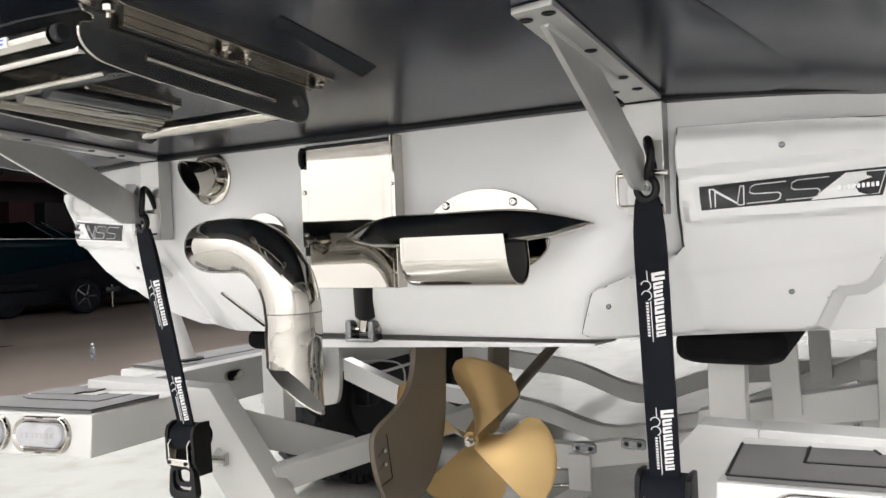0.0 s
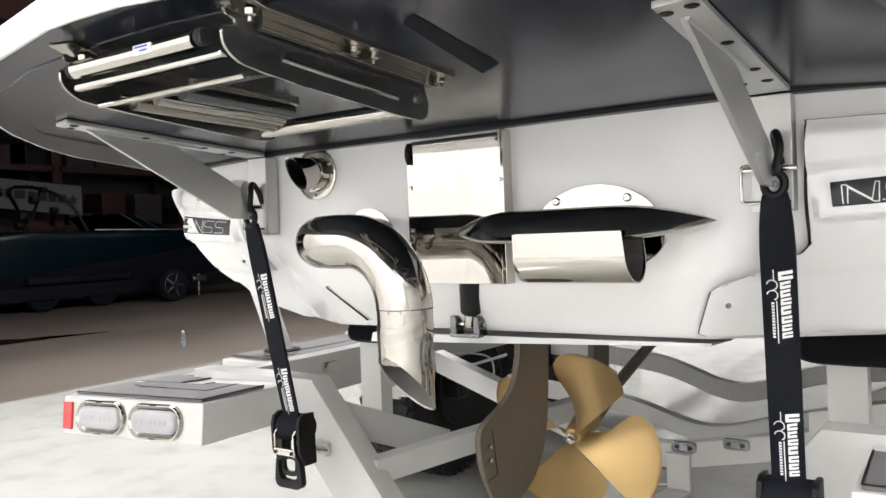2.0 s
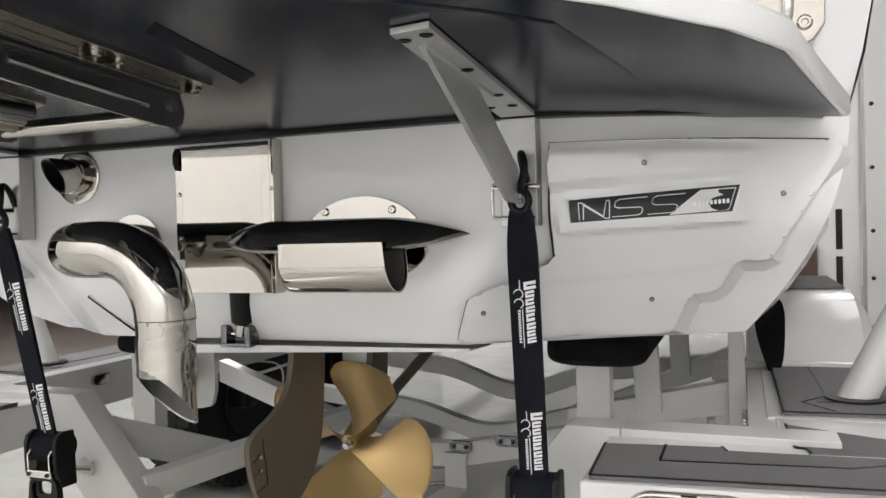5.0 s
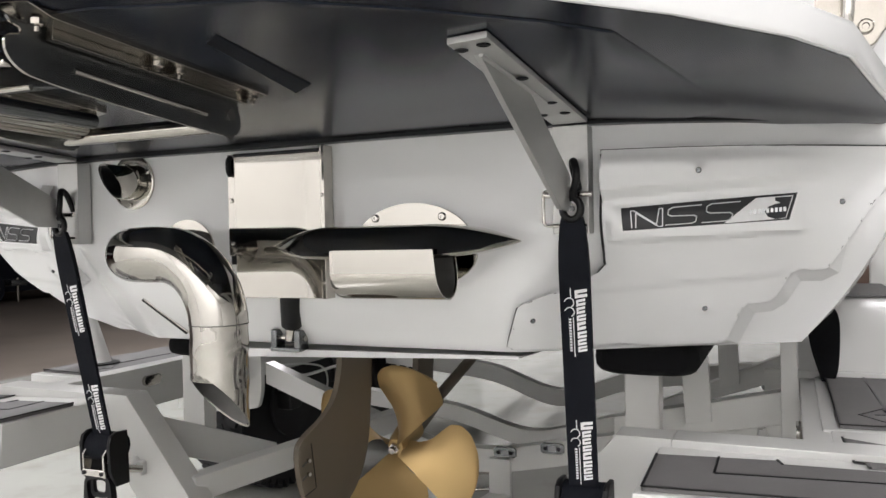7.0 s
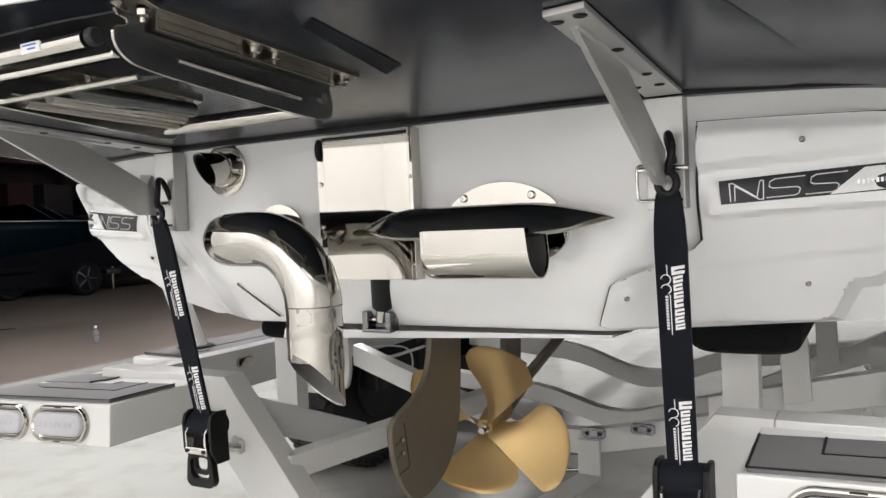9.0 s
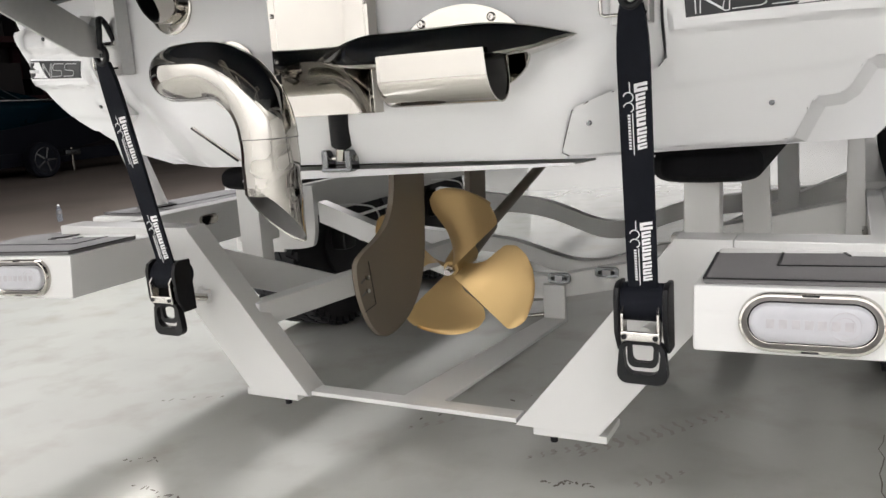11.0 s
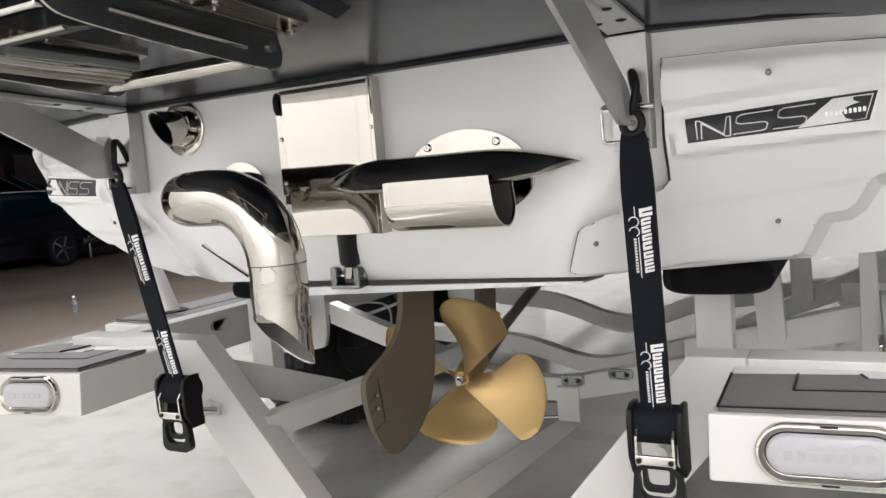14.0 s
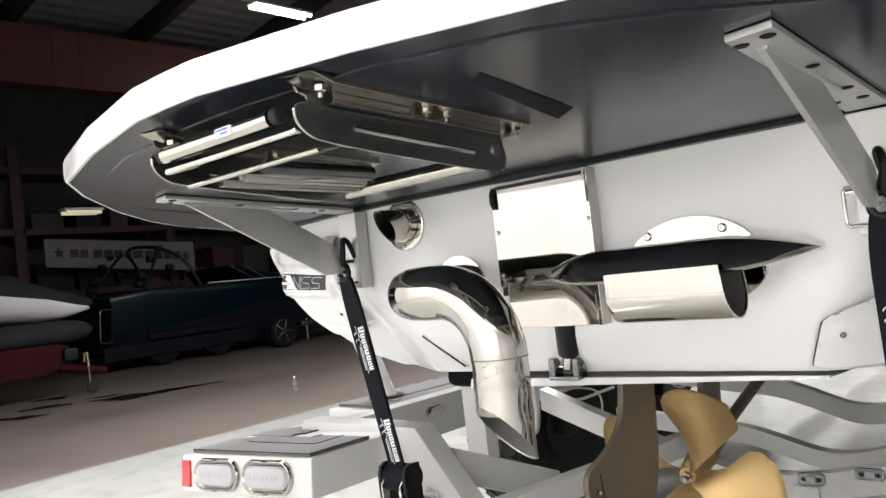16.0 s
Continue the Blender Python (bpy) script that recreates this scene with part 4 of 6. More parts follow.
def trailer_frame():
    for s in (1, -1):
        bm = bmesh.new()
        rail_x = 0.935
        bar(bm, (rail_x * s, 1.636, 0.555), (rail_x * s, 6.5, 0.555), 0.06, 0.09 if s > 0 else 0.125)
        rail = part("side_rail", bm, PAINT, trailer)
        bm = bmesh.new()
        y = 1.965
        prism(bm, oval(0.075, 0.032, (y, 0.575 if s < 0 else 0.56)), "x", s * (rail_x - 0.029), s * (rail_x - 0.041), 0.003)
        part("marker_lamp", bm, CHROME, rail, "small chrome marker lamp")
        bm = bmesh.new()
        bar(bm, (0.690 * s, 1.5955, 0.561), (1.05 * s, 1.5955, 0.561), 0.078, 0.124)
        part("rear_beam", bm, PAINT, trailer)
        # slanting drop leg
        bm = bmesh.new()
        pts = [(0.590, 0.624), (0.690, 0.624), (0.690, 0.532), (0.440, 0.222), (0.262, 0.222)]
        prism(bm, [(s * x, z) for x, z in pts], "y", 1.555, 1.625, 0.003)
        part("drop_leg", bm, PAINT, trailer)
        bm = bmesh.new()
        box(bm, min(s * 0.30, s * 0.455), max(s * 0.30, s * 0.455), 1.56, 1.66, 0.205, 0.2215, 0.002)
        skid = part("skid_plate", bm, PAINT, trailer)
        bm = bmesh.new()
        rod(bm, (s * 0.34, 1.575, 0.19), (s * 0.34, 1.575, 0.2), 0.008, 12)
        part("drain_bolt", bm, BLACK, skid)
        # braces forward from the leg, on one side only
        if s < 0:
            bm = bmesh.new()
            bar(bm, (s * 0.44, 1.60, 0.40), (s * 0.24, 2.36, 0.425), 0.05, 0.062)
            part("brace", bm, PAINT, trailer)
        bm = bmesh.new()
        bar(bm, (s * 0.575, 1.60, 0.530), (s * 0.475, 1.98, 0.372), 0.012, 0.085)
        part("gusset", bm, PAINT, trailer)
        bm = bmesh.new()
        rod(bm, (s * 0.565, 1.565, 0.47), (s * 0.545, 1.52, 0.455), 0.012, 12)
        box(bm, min(s * 0.53, s * 0.565), max(s * 0.53, s * 0.565), 1.537, 1.557, 0.438, 0.472, 0.004)
        part("strap_anchor", bm, PAINT, trailer)
    bm = bmesh.new()
    box(bm, -0.262, 0.262, 1.565, 1.61, 0.2225, 0.233, 0.002)
    part("cross_bar", bm, PAINT, trailer)
    bm = bmesh.new()
    hexa(bm, [(-0.06, 1.608, 0.206), (0.05, 1.608, 0.206), (0.10, 2.384, 0.194), (0.03, 2.384, 0.194)],
         [(-0.06, 1.608, 0.216), (0.05, 1.608, 0.216), (0.10, 2.384, 0.204), (0.03, 2.384, 0.204)], 0.001)
    part("centre_strip", bm, PAINT, trailer)
    bm = bmesh.new()
    box(bm, 0.03, 0.10, 2.385, 2.40, 0.19, 0.31, 0.003)
    part("hanger", bm, PAINT, trailer)
    for a, b, r in (((-0.06, 2.415, 0.250), (0.032, 2.415, 0.262), 0.010), ((-0.07, 2.415, 0.192), (0.032, 2.415, 0.206), 0.006)):
        bm = bmesh.new()
        rod(bm, a, b, r, 20)
        part("brake_line", bm, CHROME, trailer, "polished steel line beside the hanger")


trailer_frame()


def step_pad(outline, z, parent, grooves=()):
    bm = bmesh.new()
    prism(bm, outline, "z", z, z + 0.008, 0.002)
    pad = part("step_pad", bm, PAD, parent, "grey foam step pad with dark grooves")
    for a, b in grooves:
        bm = bmesh.new()
        bar(bm, (*a, z + 0.0085), (*b, z + 0.0085), 0.004, 0.002, (0, 0, 1), 0)
        part("groove", bm, BLACK, parent)
    return pad


def light_box(s):
    x0, x1 = 0.668, 1.19
    bm = bmesh.new()
    lo = [(s * x0, 1.274, 0.512), (s * x1, 1.274, 0.512), (s * x1, 1.58, 0.512), (s * x0, 1.58, 0.512)]
    hi = [(s * x0, 1.283, 0.609), (s * x1, 1.283, 0.609), (s * x1, 1.58, 0.609), (s * x0, 1.58, 0.609)]
    hexa(bm, lo, hi, 0.005)
    body = part("light_box", bm, PAINT, trailer, "white rear step box with oval lamps")
    step_pad([(s * 0.682, 1.292), (s * 1.172, 1.308), (s * 1.172, 1.44), (s * 1.10, 1.469), (s * 0.872, 1.466), (s * 0.864, 1.490), (s * 0.676, 1.478)], 0.609, body,
             (((s * 0.775, 1.484), (s * 0.775, 1.388)), ((s * 0.775, 1.388), (s * 1.048, 1.403)), ((s * 1.048, 1.403), (s * 1.10, 1.428)), ((s * 0.682, 1.292), (s * 1.172, 1.308)),
              ((s * 0.682, 1.292), (s * 0.676, 1.478)), ((s * 0.872, 1.466), (s * 0.864, 1.490))))
    bm = bmesh.new()
    box(bm, min(s * 0.955, s * 1.19), max(s * 0.955, s * 1.19), 1.583, 1.797, 0.565, 0.603, 0.003)
    part("step_bridge", bm, PAINT, body)
    step_pad([(s * 0.970, 1.695), (s * 1.18, 1.585), (s * 1.18, 1.505), (s * 1.0, 1.500), (s * 0.996, 1.526), (s * 0.978, 1.531)], 0.604, body,
             (((s * 0.970, 1.695), (s * 0.978, 1.531)), ((s * 0.978, 1.531), (s * 0.996, 1.526)), ((s * 0.996, 1.526), (s * 1.0, 1.500))))
    lean = math.degrees(math.atan2(0.009, 0.097))
    for k, cx in enumerate((0.825, 1.03)):
        place = pose(s * cx, 1.2785, 0.5605, -lean, 0, 0)

        def put(bm):
            bmesh.ops.transform(bm, matrix=place, verts=bm.verts)
            return bm
        bm = bmesh.new()
        shapes = ((0.190, 0.086, 0.002), (0.189, 0.085, -0.006), (0.184, 0.080, -0.011), (0.178, 0.074, -0.0115), (0.170, 0.066, -0.007), (0.162, 0.058, -0.003))
        rings(bm, [[(x, y, z) for x, z in oval(w, h, seg=16)] for w, h, y in shapes])
        bezel = part("bezel", put(bm), CHROME, body, "chrome oval lamp bezel", 50)
        bm = bmesh.new()
        prism(bm, oval(0.164, 0.060, seg=16), "y", -0.0045, -0.0035, 0.0002)
        part("lamp_seal", put(bm), BLACK, bezel)
        bm = bmesh.new()
        shapes = ((0.160, 0.056, -0.004), (0.158, 0.054, -0.011), (0.150, 0.046, -0.0145), (0.128, 0.026, -0.0155))
        rings(bm, [[(x, y, z) for x, z in oval(w, h, seg=16)] for w, h, y in shapes])
        lens = part("lens", put(bm), LENS, body, "clear frosted lens", 60)
        for j in range(7):
            bm = bmesh.new()
            cxj = -0.051 + 0.0165 * j
            box(bm, cxj - 0.0055, cxj + 0.0055, -0.0159, -0.0154, -0.0065, 0.0065, 0.0002)
            part("diode", put(bm), LED, lens)
        for r in (0.0195, 0.0125):
            bm = bmesh.new()
            pipe(bm, [(0.043 + r * math.cos(a), -0.0152, r * math.sin(a)) for a in np.linspace(0, 2 * math.pi, 29)], 0.0006, 6)
            part("lens_ring", put(bm), LED, lens)
        for z in (-0.0395, 0.0395):
            bm = bmesh.new()
            box(bm, -0.011, 0.011, -0.0118, -0.0108, z - 0.0015, z + 0.0015)
            part("bezel_slot", put(bm), BLACK, bezel)
    bm = bmesh.new()
    bmesh.ops.transform(box(bm, -0.018, 0.018, -0.006, 0.002, -0.035, 0.035, 0.002), matrix=pose(s * 1.165, 1.278, 0.56, -lean), verts=bm.verts)
    part("marker", bm, RED, body, "red side reflector")
    # the boxes stand a little askew to the boat
    for ob in (body, *body.children_recursive):
        for v in ob.data.vertices:
            v.co.y += 0.06 * (v.co.x - s * 0.668)
            if s < 0:
                v.co.z += 0.035 * (v.co.x + 0.668)


light_box(1)
light_box(-1)



def wheel_part(s, y):
    at = Vector((s * 1.09, y, 0.345))
    bm = bmesh.new()
    revolve(bm, [(0.20, -0.10), (0.30, -0.118), (0.328, -0.108), (0.339, -0.09), (0.342, -0.05), (0.342, 0.05), (0.339, 0.09), (0.328, 0.108), (0.30, 0.118), (0.20, 0.10)], at, "x", 64)
    wheel = part("wheel", bm, RUBBER, trailer, "black tyre with a chunky tread on an alloy rim")
    # tread blocks on tyre and shoulder
    bm = bmesh.new()
    for i in range(44):
        a = 2 * math.pi * i / 44
        for k, (xo, w, sk) in enumerate(((-0.095, 0.04, 0.35), (-0.035, 0.045, -0.3), (0.03, 0.045, 0.3), (0.092, 0.04, -0.35))):
            m = Matrix.Translation(at) @ Matrix.Rotation(a + (0.05 if k % 2 else 0), 4, "X") @ Matrix.Translation((xo, 0, 0.340)) @ Matrix.Rotation(sk, 4, "Z")
            made = bmesh.ops.create_cube(bm, size=1)["verts"]
            for v in made:
                v.co = m @ Vector((v.co.x * w, v.co.y * 0.034, v.co.z * 0.014))
        for side in (-1, 1):
            m = Matrix.Translation(at) @ Matrix.Rotation(a, 4, "X") @ Matrix.Translation((side * 0.112, 0, 0.318)) @ Matrix.Rotation(0.3 * side, 4, "Y")
            made = bmesh.ops.create_cube(bm, size=1)["verts"]
            for v in made:
                v.co = m @ Vector((v.co.x * 0.012, v.co.y * 0.032, v.co.z * 0.03))
    part("tread", bm, RUBBER, wheel, "", 0)
    bm = bmesh.new()
    revolve(bm, [(0.205, -0.09), (0.205, -0.07), (0.19, -0.06), (0.10, -0.05), (0.06, -0.06), (0.05, 0.05), (0.2, 0.07), (0.205, 0.09)], at, "x", 40)
    part("rim", bm, RUBBER, wheel)
    bm = bmesh.new()
    revolve(bm, [(0.14, 0.0), (0.14, 0.012)], at + Vector((-s * 0.115, 0, 0)), "x", 32)
    part("brake_disc", bm, RUBBER, wheel)
    bm = bmesh.new()
    box(bm, at.x - s * 0.16 - 0.03, at.x - s * 0.16 + 0.04, y - 0.12, y - 0.04, 0.33, 0.46, 0.012)
    cal = part("caliper", bm, BLACK, trailer, "black brake caliper with a pale hose")
    bm = bmesh.new()
    x = at.x - s * 0.19
    pipe(bm, smooth_path([(x, y - 0.1, 0.42), (x - s * 0.03, y - 0.02, 0.34), (x - s * 0.05, y + 0.08, 0.36), (x - s * 0.04, y + 0.1, 0.47), (x, y - 0.02, 0.5), (x - s * 0.02, y - 0.2, 0.52)], 0.06, 6), 0.004, 10)
    part("hose", bm, PRINT, cal)


def running_gear():
    for s in (1, -1):
        wheel_part(s, 2.80)
        wheel_part(s, 3.62)
        bm = bmesh.new()
        loops = []
        for a in np.linspace(radians(178), radians(90), 14):
            loops.append([(s * x, 2.90 + (0.47 + d) * math.cos(a), 0.36 + (0.40 + d) * math.sin(a)) for x, d in ((0.985, 0), (1.19, 0), (1.235, -0.035), (1.245, -0.035), (1.21, 0.012), (0.985, 0.012))])
        for y in (3.5,):
            loops.append([(s * x, y, 0.76 + d) for x, d in ((0.985, 0), (1.19, 0), (1.235, -0.035), (1.245, -0.035), (1.21, 0.012), (0.985, 0.012))])
        for a in np.linspace(radians(90), radians(2), 14):
            loops.append([(s * x, 3.5 + (0.47 + d) * math.cos(a), 0.36 + (0.40 + d) * math.sin(a)) for x, d in ((0.985, 0), (1.19, 0), (1.235, -0.035), (1.245, -0.035), (1.21, 0.012), (0.985, 0.012))])
        rings(bm, loops)
        guard = part("mudguard", bm, PAINT, trailer, "rounded white mudguard")
        step_pad([(s * 0.985, 2.92), (s * 1.20, 2.92), (s * 1.20, 3.5), (s * 0.985, 3.5)], 0.774, guard)
        bm = bmesh.new()
        prism(bm, round_off([(s * 0.958, 0.60), (s * 0.990, 0.60), (s * 1.000, 0.68), (s * 1.000, 0.80), (s * 0.925, 0.80), (s * 0.925, 0.71), (s * 0.958, 0.60)])[:-1], "y", 2.33, 2.42, 0.006)
        part("mudflap", bm, CARPET, trailer, "black carpeted guide pad")
        # step in front of the wheel
        bm = bmesh.new()
        box(bm, min(s * 0.94, s * 1.22), max(s * 0.94, s * 1.22), 1.80, 2.42, 0.565, 0.605, 0.006)
        step = part("side_step", bm, PAINT, trailer, "white side step")
        step_pad([(s * 0.972, 1.814), (s * 1.205, 1.835), (s * 1.205, 2.38), (s * 0.965, 2.36)], 0.605, step,
                 (((s * 1.053, 2.37), (s * 1.065, 1.994)), ((s * 1.065, 1.994), (s * 1.011, 1.916)), ((s * 1.011, 1.916), (s * 1.066, 1.842)), ((s * 1.04, 1.92), (s * 1.12, 1.935)),
                  ((s * 0.972, 1.814), (s * 1.205, 1.835)), ((s * 0.972, 1.814), (s * 0.965, 2.36))))
        bm = bmesh.new()
        rod(bm, (s * 1.115, 1.97, 0.605), (s * 1.62, 2.02, 1.62), 0.036, 28)
        pole = part("guide_pole", bm, PAINT, trailer, "white guide pole")
        bm = bmesh.new()
        revolve(bm, [(0.06, 0), (0.06, 0.004), (0.035, 0.006)], (s * 1.118, 1.97, 0.614), "z", 28)
        part("pole_collar", bm, BLACK, pole)
        bm = bmesh.new()
        prism(bm, [(s * 0.862, 0.465), (s * 0.915, 0.465), (s * 0.902, 0.60), (s * 0.897, 0.775), (s * 0.862, 0.775)], "y", 2.20, 2.25, 0.003)
        part("upright", bm, PAINT, trailer)
        # carpeted bunk on posts
        bm = bmesh.new()
        loops = []
        for y, g in ((1.72, 0.55), (1.73, 0.8), (1.76, 1.0), (2.55, 1.0)):
            loop = []
            for t in np.linspace(0, 2 * math.pi, 24, endpoint=False):
                c, d = math.cos(t), math.sin(t)
                loop.append(((0.615 if s > 0 else -0.530) + 0.105 * math.copysign(abs(c) ** 0.5, c) * g, y, (0.735 if s > 0 else 0.722) + (0.036 if s > 0 else 0.031) * math.copysign(abs(d) ** 0.6, d) * g))
            loops.append(loop)
        rings(bm, loops)
        part("bunk", bm, CARPET, trailer, "black-carpeted hull bunk")
        bm = bmesh.new()
        bar(bm, (s * 0.30, 2.70, 0.70), (s * 0.30, 5.5, 0.72), 0.14, 0.06, (0, 0, 1), 0.015)
        part("bunk", bm, CARPET, trailer)
        for x0, x1, y in ((0.562, 0.634, 1.80),):
            bm = bmesh.new()
            box(bm, min(s * x0, s * x1), max(s * x0, s * x1), y, y + 0.05, 0.48, 0.72, 0.003)
            part("bunk_post", bm, PAINT, trailer)
        if s > 0:
            bm = bmesh.new()
            prism(bm, [(s * 0.45, 0.435), (s * 0.865, 0.508), (s * 0.865, 0.592), (s * 0.45, 0.500)], "y", 2.23, 2.28, 0.003)
            part("outrigger", bm, PAINT, trailer)
            bm = bmesh.new()
            prism(bm, [(s * 0.636, 0.50), (s * 0.700, 0.51), (s * 0.692, 0.70), (s * 0.628, 0.655)], "y", 2.205, 2.229, 0.002)
            part("bunk_post", bm, PAINT, trailer)
            bm = bmesh.new()
            prism(bm, [(s * 0.45, 0.345), (s * 0.90, 0.50), (s * 0.90, 0.59), (s * 0.45, 0.385)], "y", 3.0, 3.05, 0.003)
            part("outrigger", bm, PAINT, trailer)
            bm = bmesh.new()
            prism(bm, [(s * 0.660, 0.45), (s * 0.724, 0.47), (s * 0.717, 0.70), (s * 0.652, 0.69)], "y", 2.97, 2.999, 0.002)
            part("bunk_post", bm, PAINT, trailer)
        bm = bmesh.new()
        prism(bm, round_off([(s * 1.22, 0.62), (s * 1.22, 0.385), (s * 0.86, 0.39), (s * 0.82, 0.42), (s * 0.82, 0.62)]), "y", 2.40, 2.42, 0.004)
        part("splash_skirt", bm, PAINT, trailer, "white mudguard skirt ahead of the tyre")
        bm = bmesh.new()
        pipe(bm, smooth_path([(s * 0.93, 2.5, 0.60), (s * 0.90, 2.6, 0.50), (s * 0.86, 2.7, 0.46), (s * 0.80, 2.9, 0.48)], 0.05, 5), 0.006, 10)
        part("brake_hose", bm, PRINT, trailer)
    # dipped cross members
    for y, z0, rise, deep in ((2.40, 0.261, 0.20, 0.072), (2.9, 0.212, 0.09, 0.06), (3.3, 0.28, 0.11, 0.07)):
        bm = bmesh.new()
        loops = []
        for i in range(41):
            x = -0.8 + 1.6 * i / 40
            if y < 2.5:
                z = z0 + 0.21 * max(0.0, math.hypot(x - 0.03, 0.03) - 0.03) if x > 0.03 else z0 + 0.36 * max(0.0, math.hypot(x + 0.11, 0.05) - 0.05) * (x < -0.11)
            else:
                z = z0 + rise * (1 - math.exp(-(x - 0.01) ** 2 / 0.055)) + 0.10 * max(0.0, abs(x) - 0.45)
            loops.append([(x, y, z), (x, y + 0.05, z), (x, y + 0.05, z + deep), (x, y, z + deep)])
        rings(bm, loops)
        member = part("cross_member", bm, PAINT, trailer, "dipped white cross member")
        if y == 2.40:
            for x, z in ((0.081, 0.325), (0.23, 0.35)):
                bm = bmesh.new()
                lz = z + 0.004
                prism(bm, [(x - 0.036, lz - 0.010), (x - 0.028, lz - 0.016), (x + 0.028, lz - 0.016), (x + 0.036, lz - 0.010), (x + 0.036, lz + 0.010), (x + 0.028, lz + 0.016), (x - 0.028, lz + 0.016), (x - 0.036, lz + 0.010)], "y", y - 0.008, y + 0.002, 0.002)
                lamp_base = part("marker_lamp", bm, STEEL_DARK, member, "small dull chrome marker lamp")
                bm = bmesh.new()
                box(bm, x - 0.012, x + 0.012, y - 0.0125, y - 0.008, lz - 0.009, lz + 0.009, 0.002)
                part("marker_lens", bm, LENS, lamp_base)
                for dx in (-0.02, 0.02):
                    bm = bmesh.new()
                    rod(bm, (x + dx, y - 0.0115, z + 0.004), (x + dx, y - 0.009, z + 0.004), 0.006, 12)
                    part("lamp_screw", bm, BLACK, member)


running_gear()


def strap(s):
    mid = 0.562 if s > 0 else -0.532
    top, low = Vector((0.572 if s > 0 else -0.546, 1.342, 1.018)), Vector((mid, 1.428, 0.56))
    st = thing("tie_down_strap", (mid, 1.45, 0.4), "black webbing tie-down strap with white print, hooked on the platform bracket", "strap", "tie-down straps")
    along = (low - top).normalized()
    across = Vector((1, 0, 0))
    out = across.cross(along).normalized()
    out = -out if out.y > 0 else out
    # webbing, folded narrower at the hook
    bm = bmesh.new()
    loops = []
    for f, w in ((0.0, 0.034), (0.03, 0.040), (0.10, 0.047), (0.18, 0.050), (1.0, 0.050)):
        p = top + (low - top) * f
        t = 0.005 if f < 0.5 else 0.0025
        loops.append([p - across * w / 2 + out * t, p + across * w / 2 + out * t, p + across * w / 2 - out * t, p - across * w / 2 - out * t])
    rings(bm, loops)
    web = part("webbing", bm, WEB, st, "black webbing")
    # white print, as blocks of the size of the lettering
    length = (low - top).length

    def patch(bm, d0, d1, a0, a1):
        pts = []
        for d, a in ((d0, a0), (d1, a0), (d1, a1), (d0, a1)):
            f = d / length
            t = 0.005 if f < 0.19 else 0.005 + (0.0025 - 0.005) * (f - 0.18) / 0.82
            pts.append(bm.verts.new(top + along * d + across * a + out * (t + 0.0006)))
        bm.faces.new(pts)

    def quad(bm, corners):
        pts = []
        for d, a in corners:
            f = d / length
            t = 0.005 if f < 0.19 else 0.005 + (0.0025 - 0.005) * (f - 0.18) / 0.82
            pts.append(bm.verts.new(top + along * d + across * a + out * (t + 0.0006)))
        bm.faces.new(pts)
    for start in (0.118, 0.345):
        if start + 0.02 > length:
            continue
        widths = (0.016, 0.013, 0.013, 0.012, 0.016, 0.013, 0.012, 0.011)
        d = start
        for k, w in enumerate(widths):
            if d + w > length - 0.005:
                break
            bm = bmesh.new()
            hi = 0.0205 if k == 0 else 0.0160 + 0.001 * (k % 2)
            lo = 0.002 if k else 0.000
            slant = 0.0035
            for f0, f1 in ((0.0, 0.34), (0.50, 0.84)):
                quad(bm, ((d + w * f0, lo), (d + w * f1, lo), (d + w * f1 - slant, hi), (d + w * f0 - slant, hi)))
            quad(bm, ((d + w * 0.34, lo), (d + w * 0.50, lo), (d + w * 0.50 - slant * 0.3, lo + (hi - lo) * 0.25), (d + w * 0.34 - slant * 0.3, lo + (hi - lo) * 0.25)))
            part("print_block", bm, PRINT, web, "", 0)
            d += w
        bm = bmesh.new()
        end = min(start + 0.112, length - 0.006)
        patch(bm, start + 0.045, end, -0.0045, -0.0030)
        part("print_line", bm, PRINT, web, "", 0)
        bm = bmesh.new()
        patch(bm, start - 0.004, start + 0.012, -0.0075, -0.0060)
        part("print_line", bm, PRINT, web, "", 0)
        for c in (0.020, 0.036):
            bm = bmesh.new()
            m = 14
            for i in range(m):
                a0, a1 = [radians(20 + 240 * k / m) for k in (i, i + 1)]
                q = [(start + c + r * math.cos(a), -0.0095 + r * math.sin(a)) for r, a in ((0.0085, a0), (0.0085, a1), (0.0068, a1), (0.0068, a0))]
                bm.faces.new([bm.verts.new(top + along * u + across * v + out * (0.0056 if u / length < 0.19 else 0.0056 - 0.0025 * (u / length - 0.18) / 0.82)) for u, v in q])
            part("print_ring", bm, PRINT, web, "", 0)
        bm = bmesh.new()
        x = start + 0.047
        while x < min(start + 0.10, length - 0.01):
            patch(bm, x, x + 0.0032, -0.0115, -0.0072)
            x += 0.0048
        part("small_print", bm, PRINT, web, "", 0)
    # hook: coated wire, an eye round the bracket's pin and an eye for the webbing
    bm = bmesh.new()
    c = Vector((top.x, 1.340, 1.032))
    eye = [c + Vector((0.0145 * math.sin(a), 0, 0.0175 * math.cos(a))) for a in np.linspace(0.3, 2 * math.pi + 0.1, 24)]
    bolt_bm = bmesh.new()
    rod(bolt_bm, c + Vector((0, -0.003, 0)), c + Vector((0, 0.006, 0)), 0.0045, 16)
    part("hook_rivet", bolt_bm, STEEL_DARK, st)
    path = smooth_path([top + Vector(d) for d in ((0.004, 0.033, 0.045), (-0.004, 0.022, 0.085), (0.004, -0.001, 0.092), (0.012, -0.009, 0.066), (0.004, -0.006, 0.040))], 0.022, 7) + eye
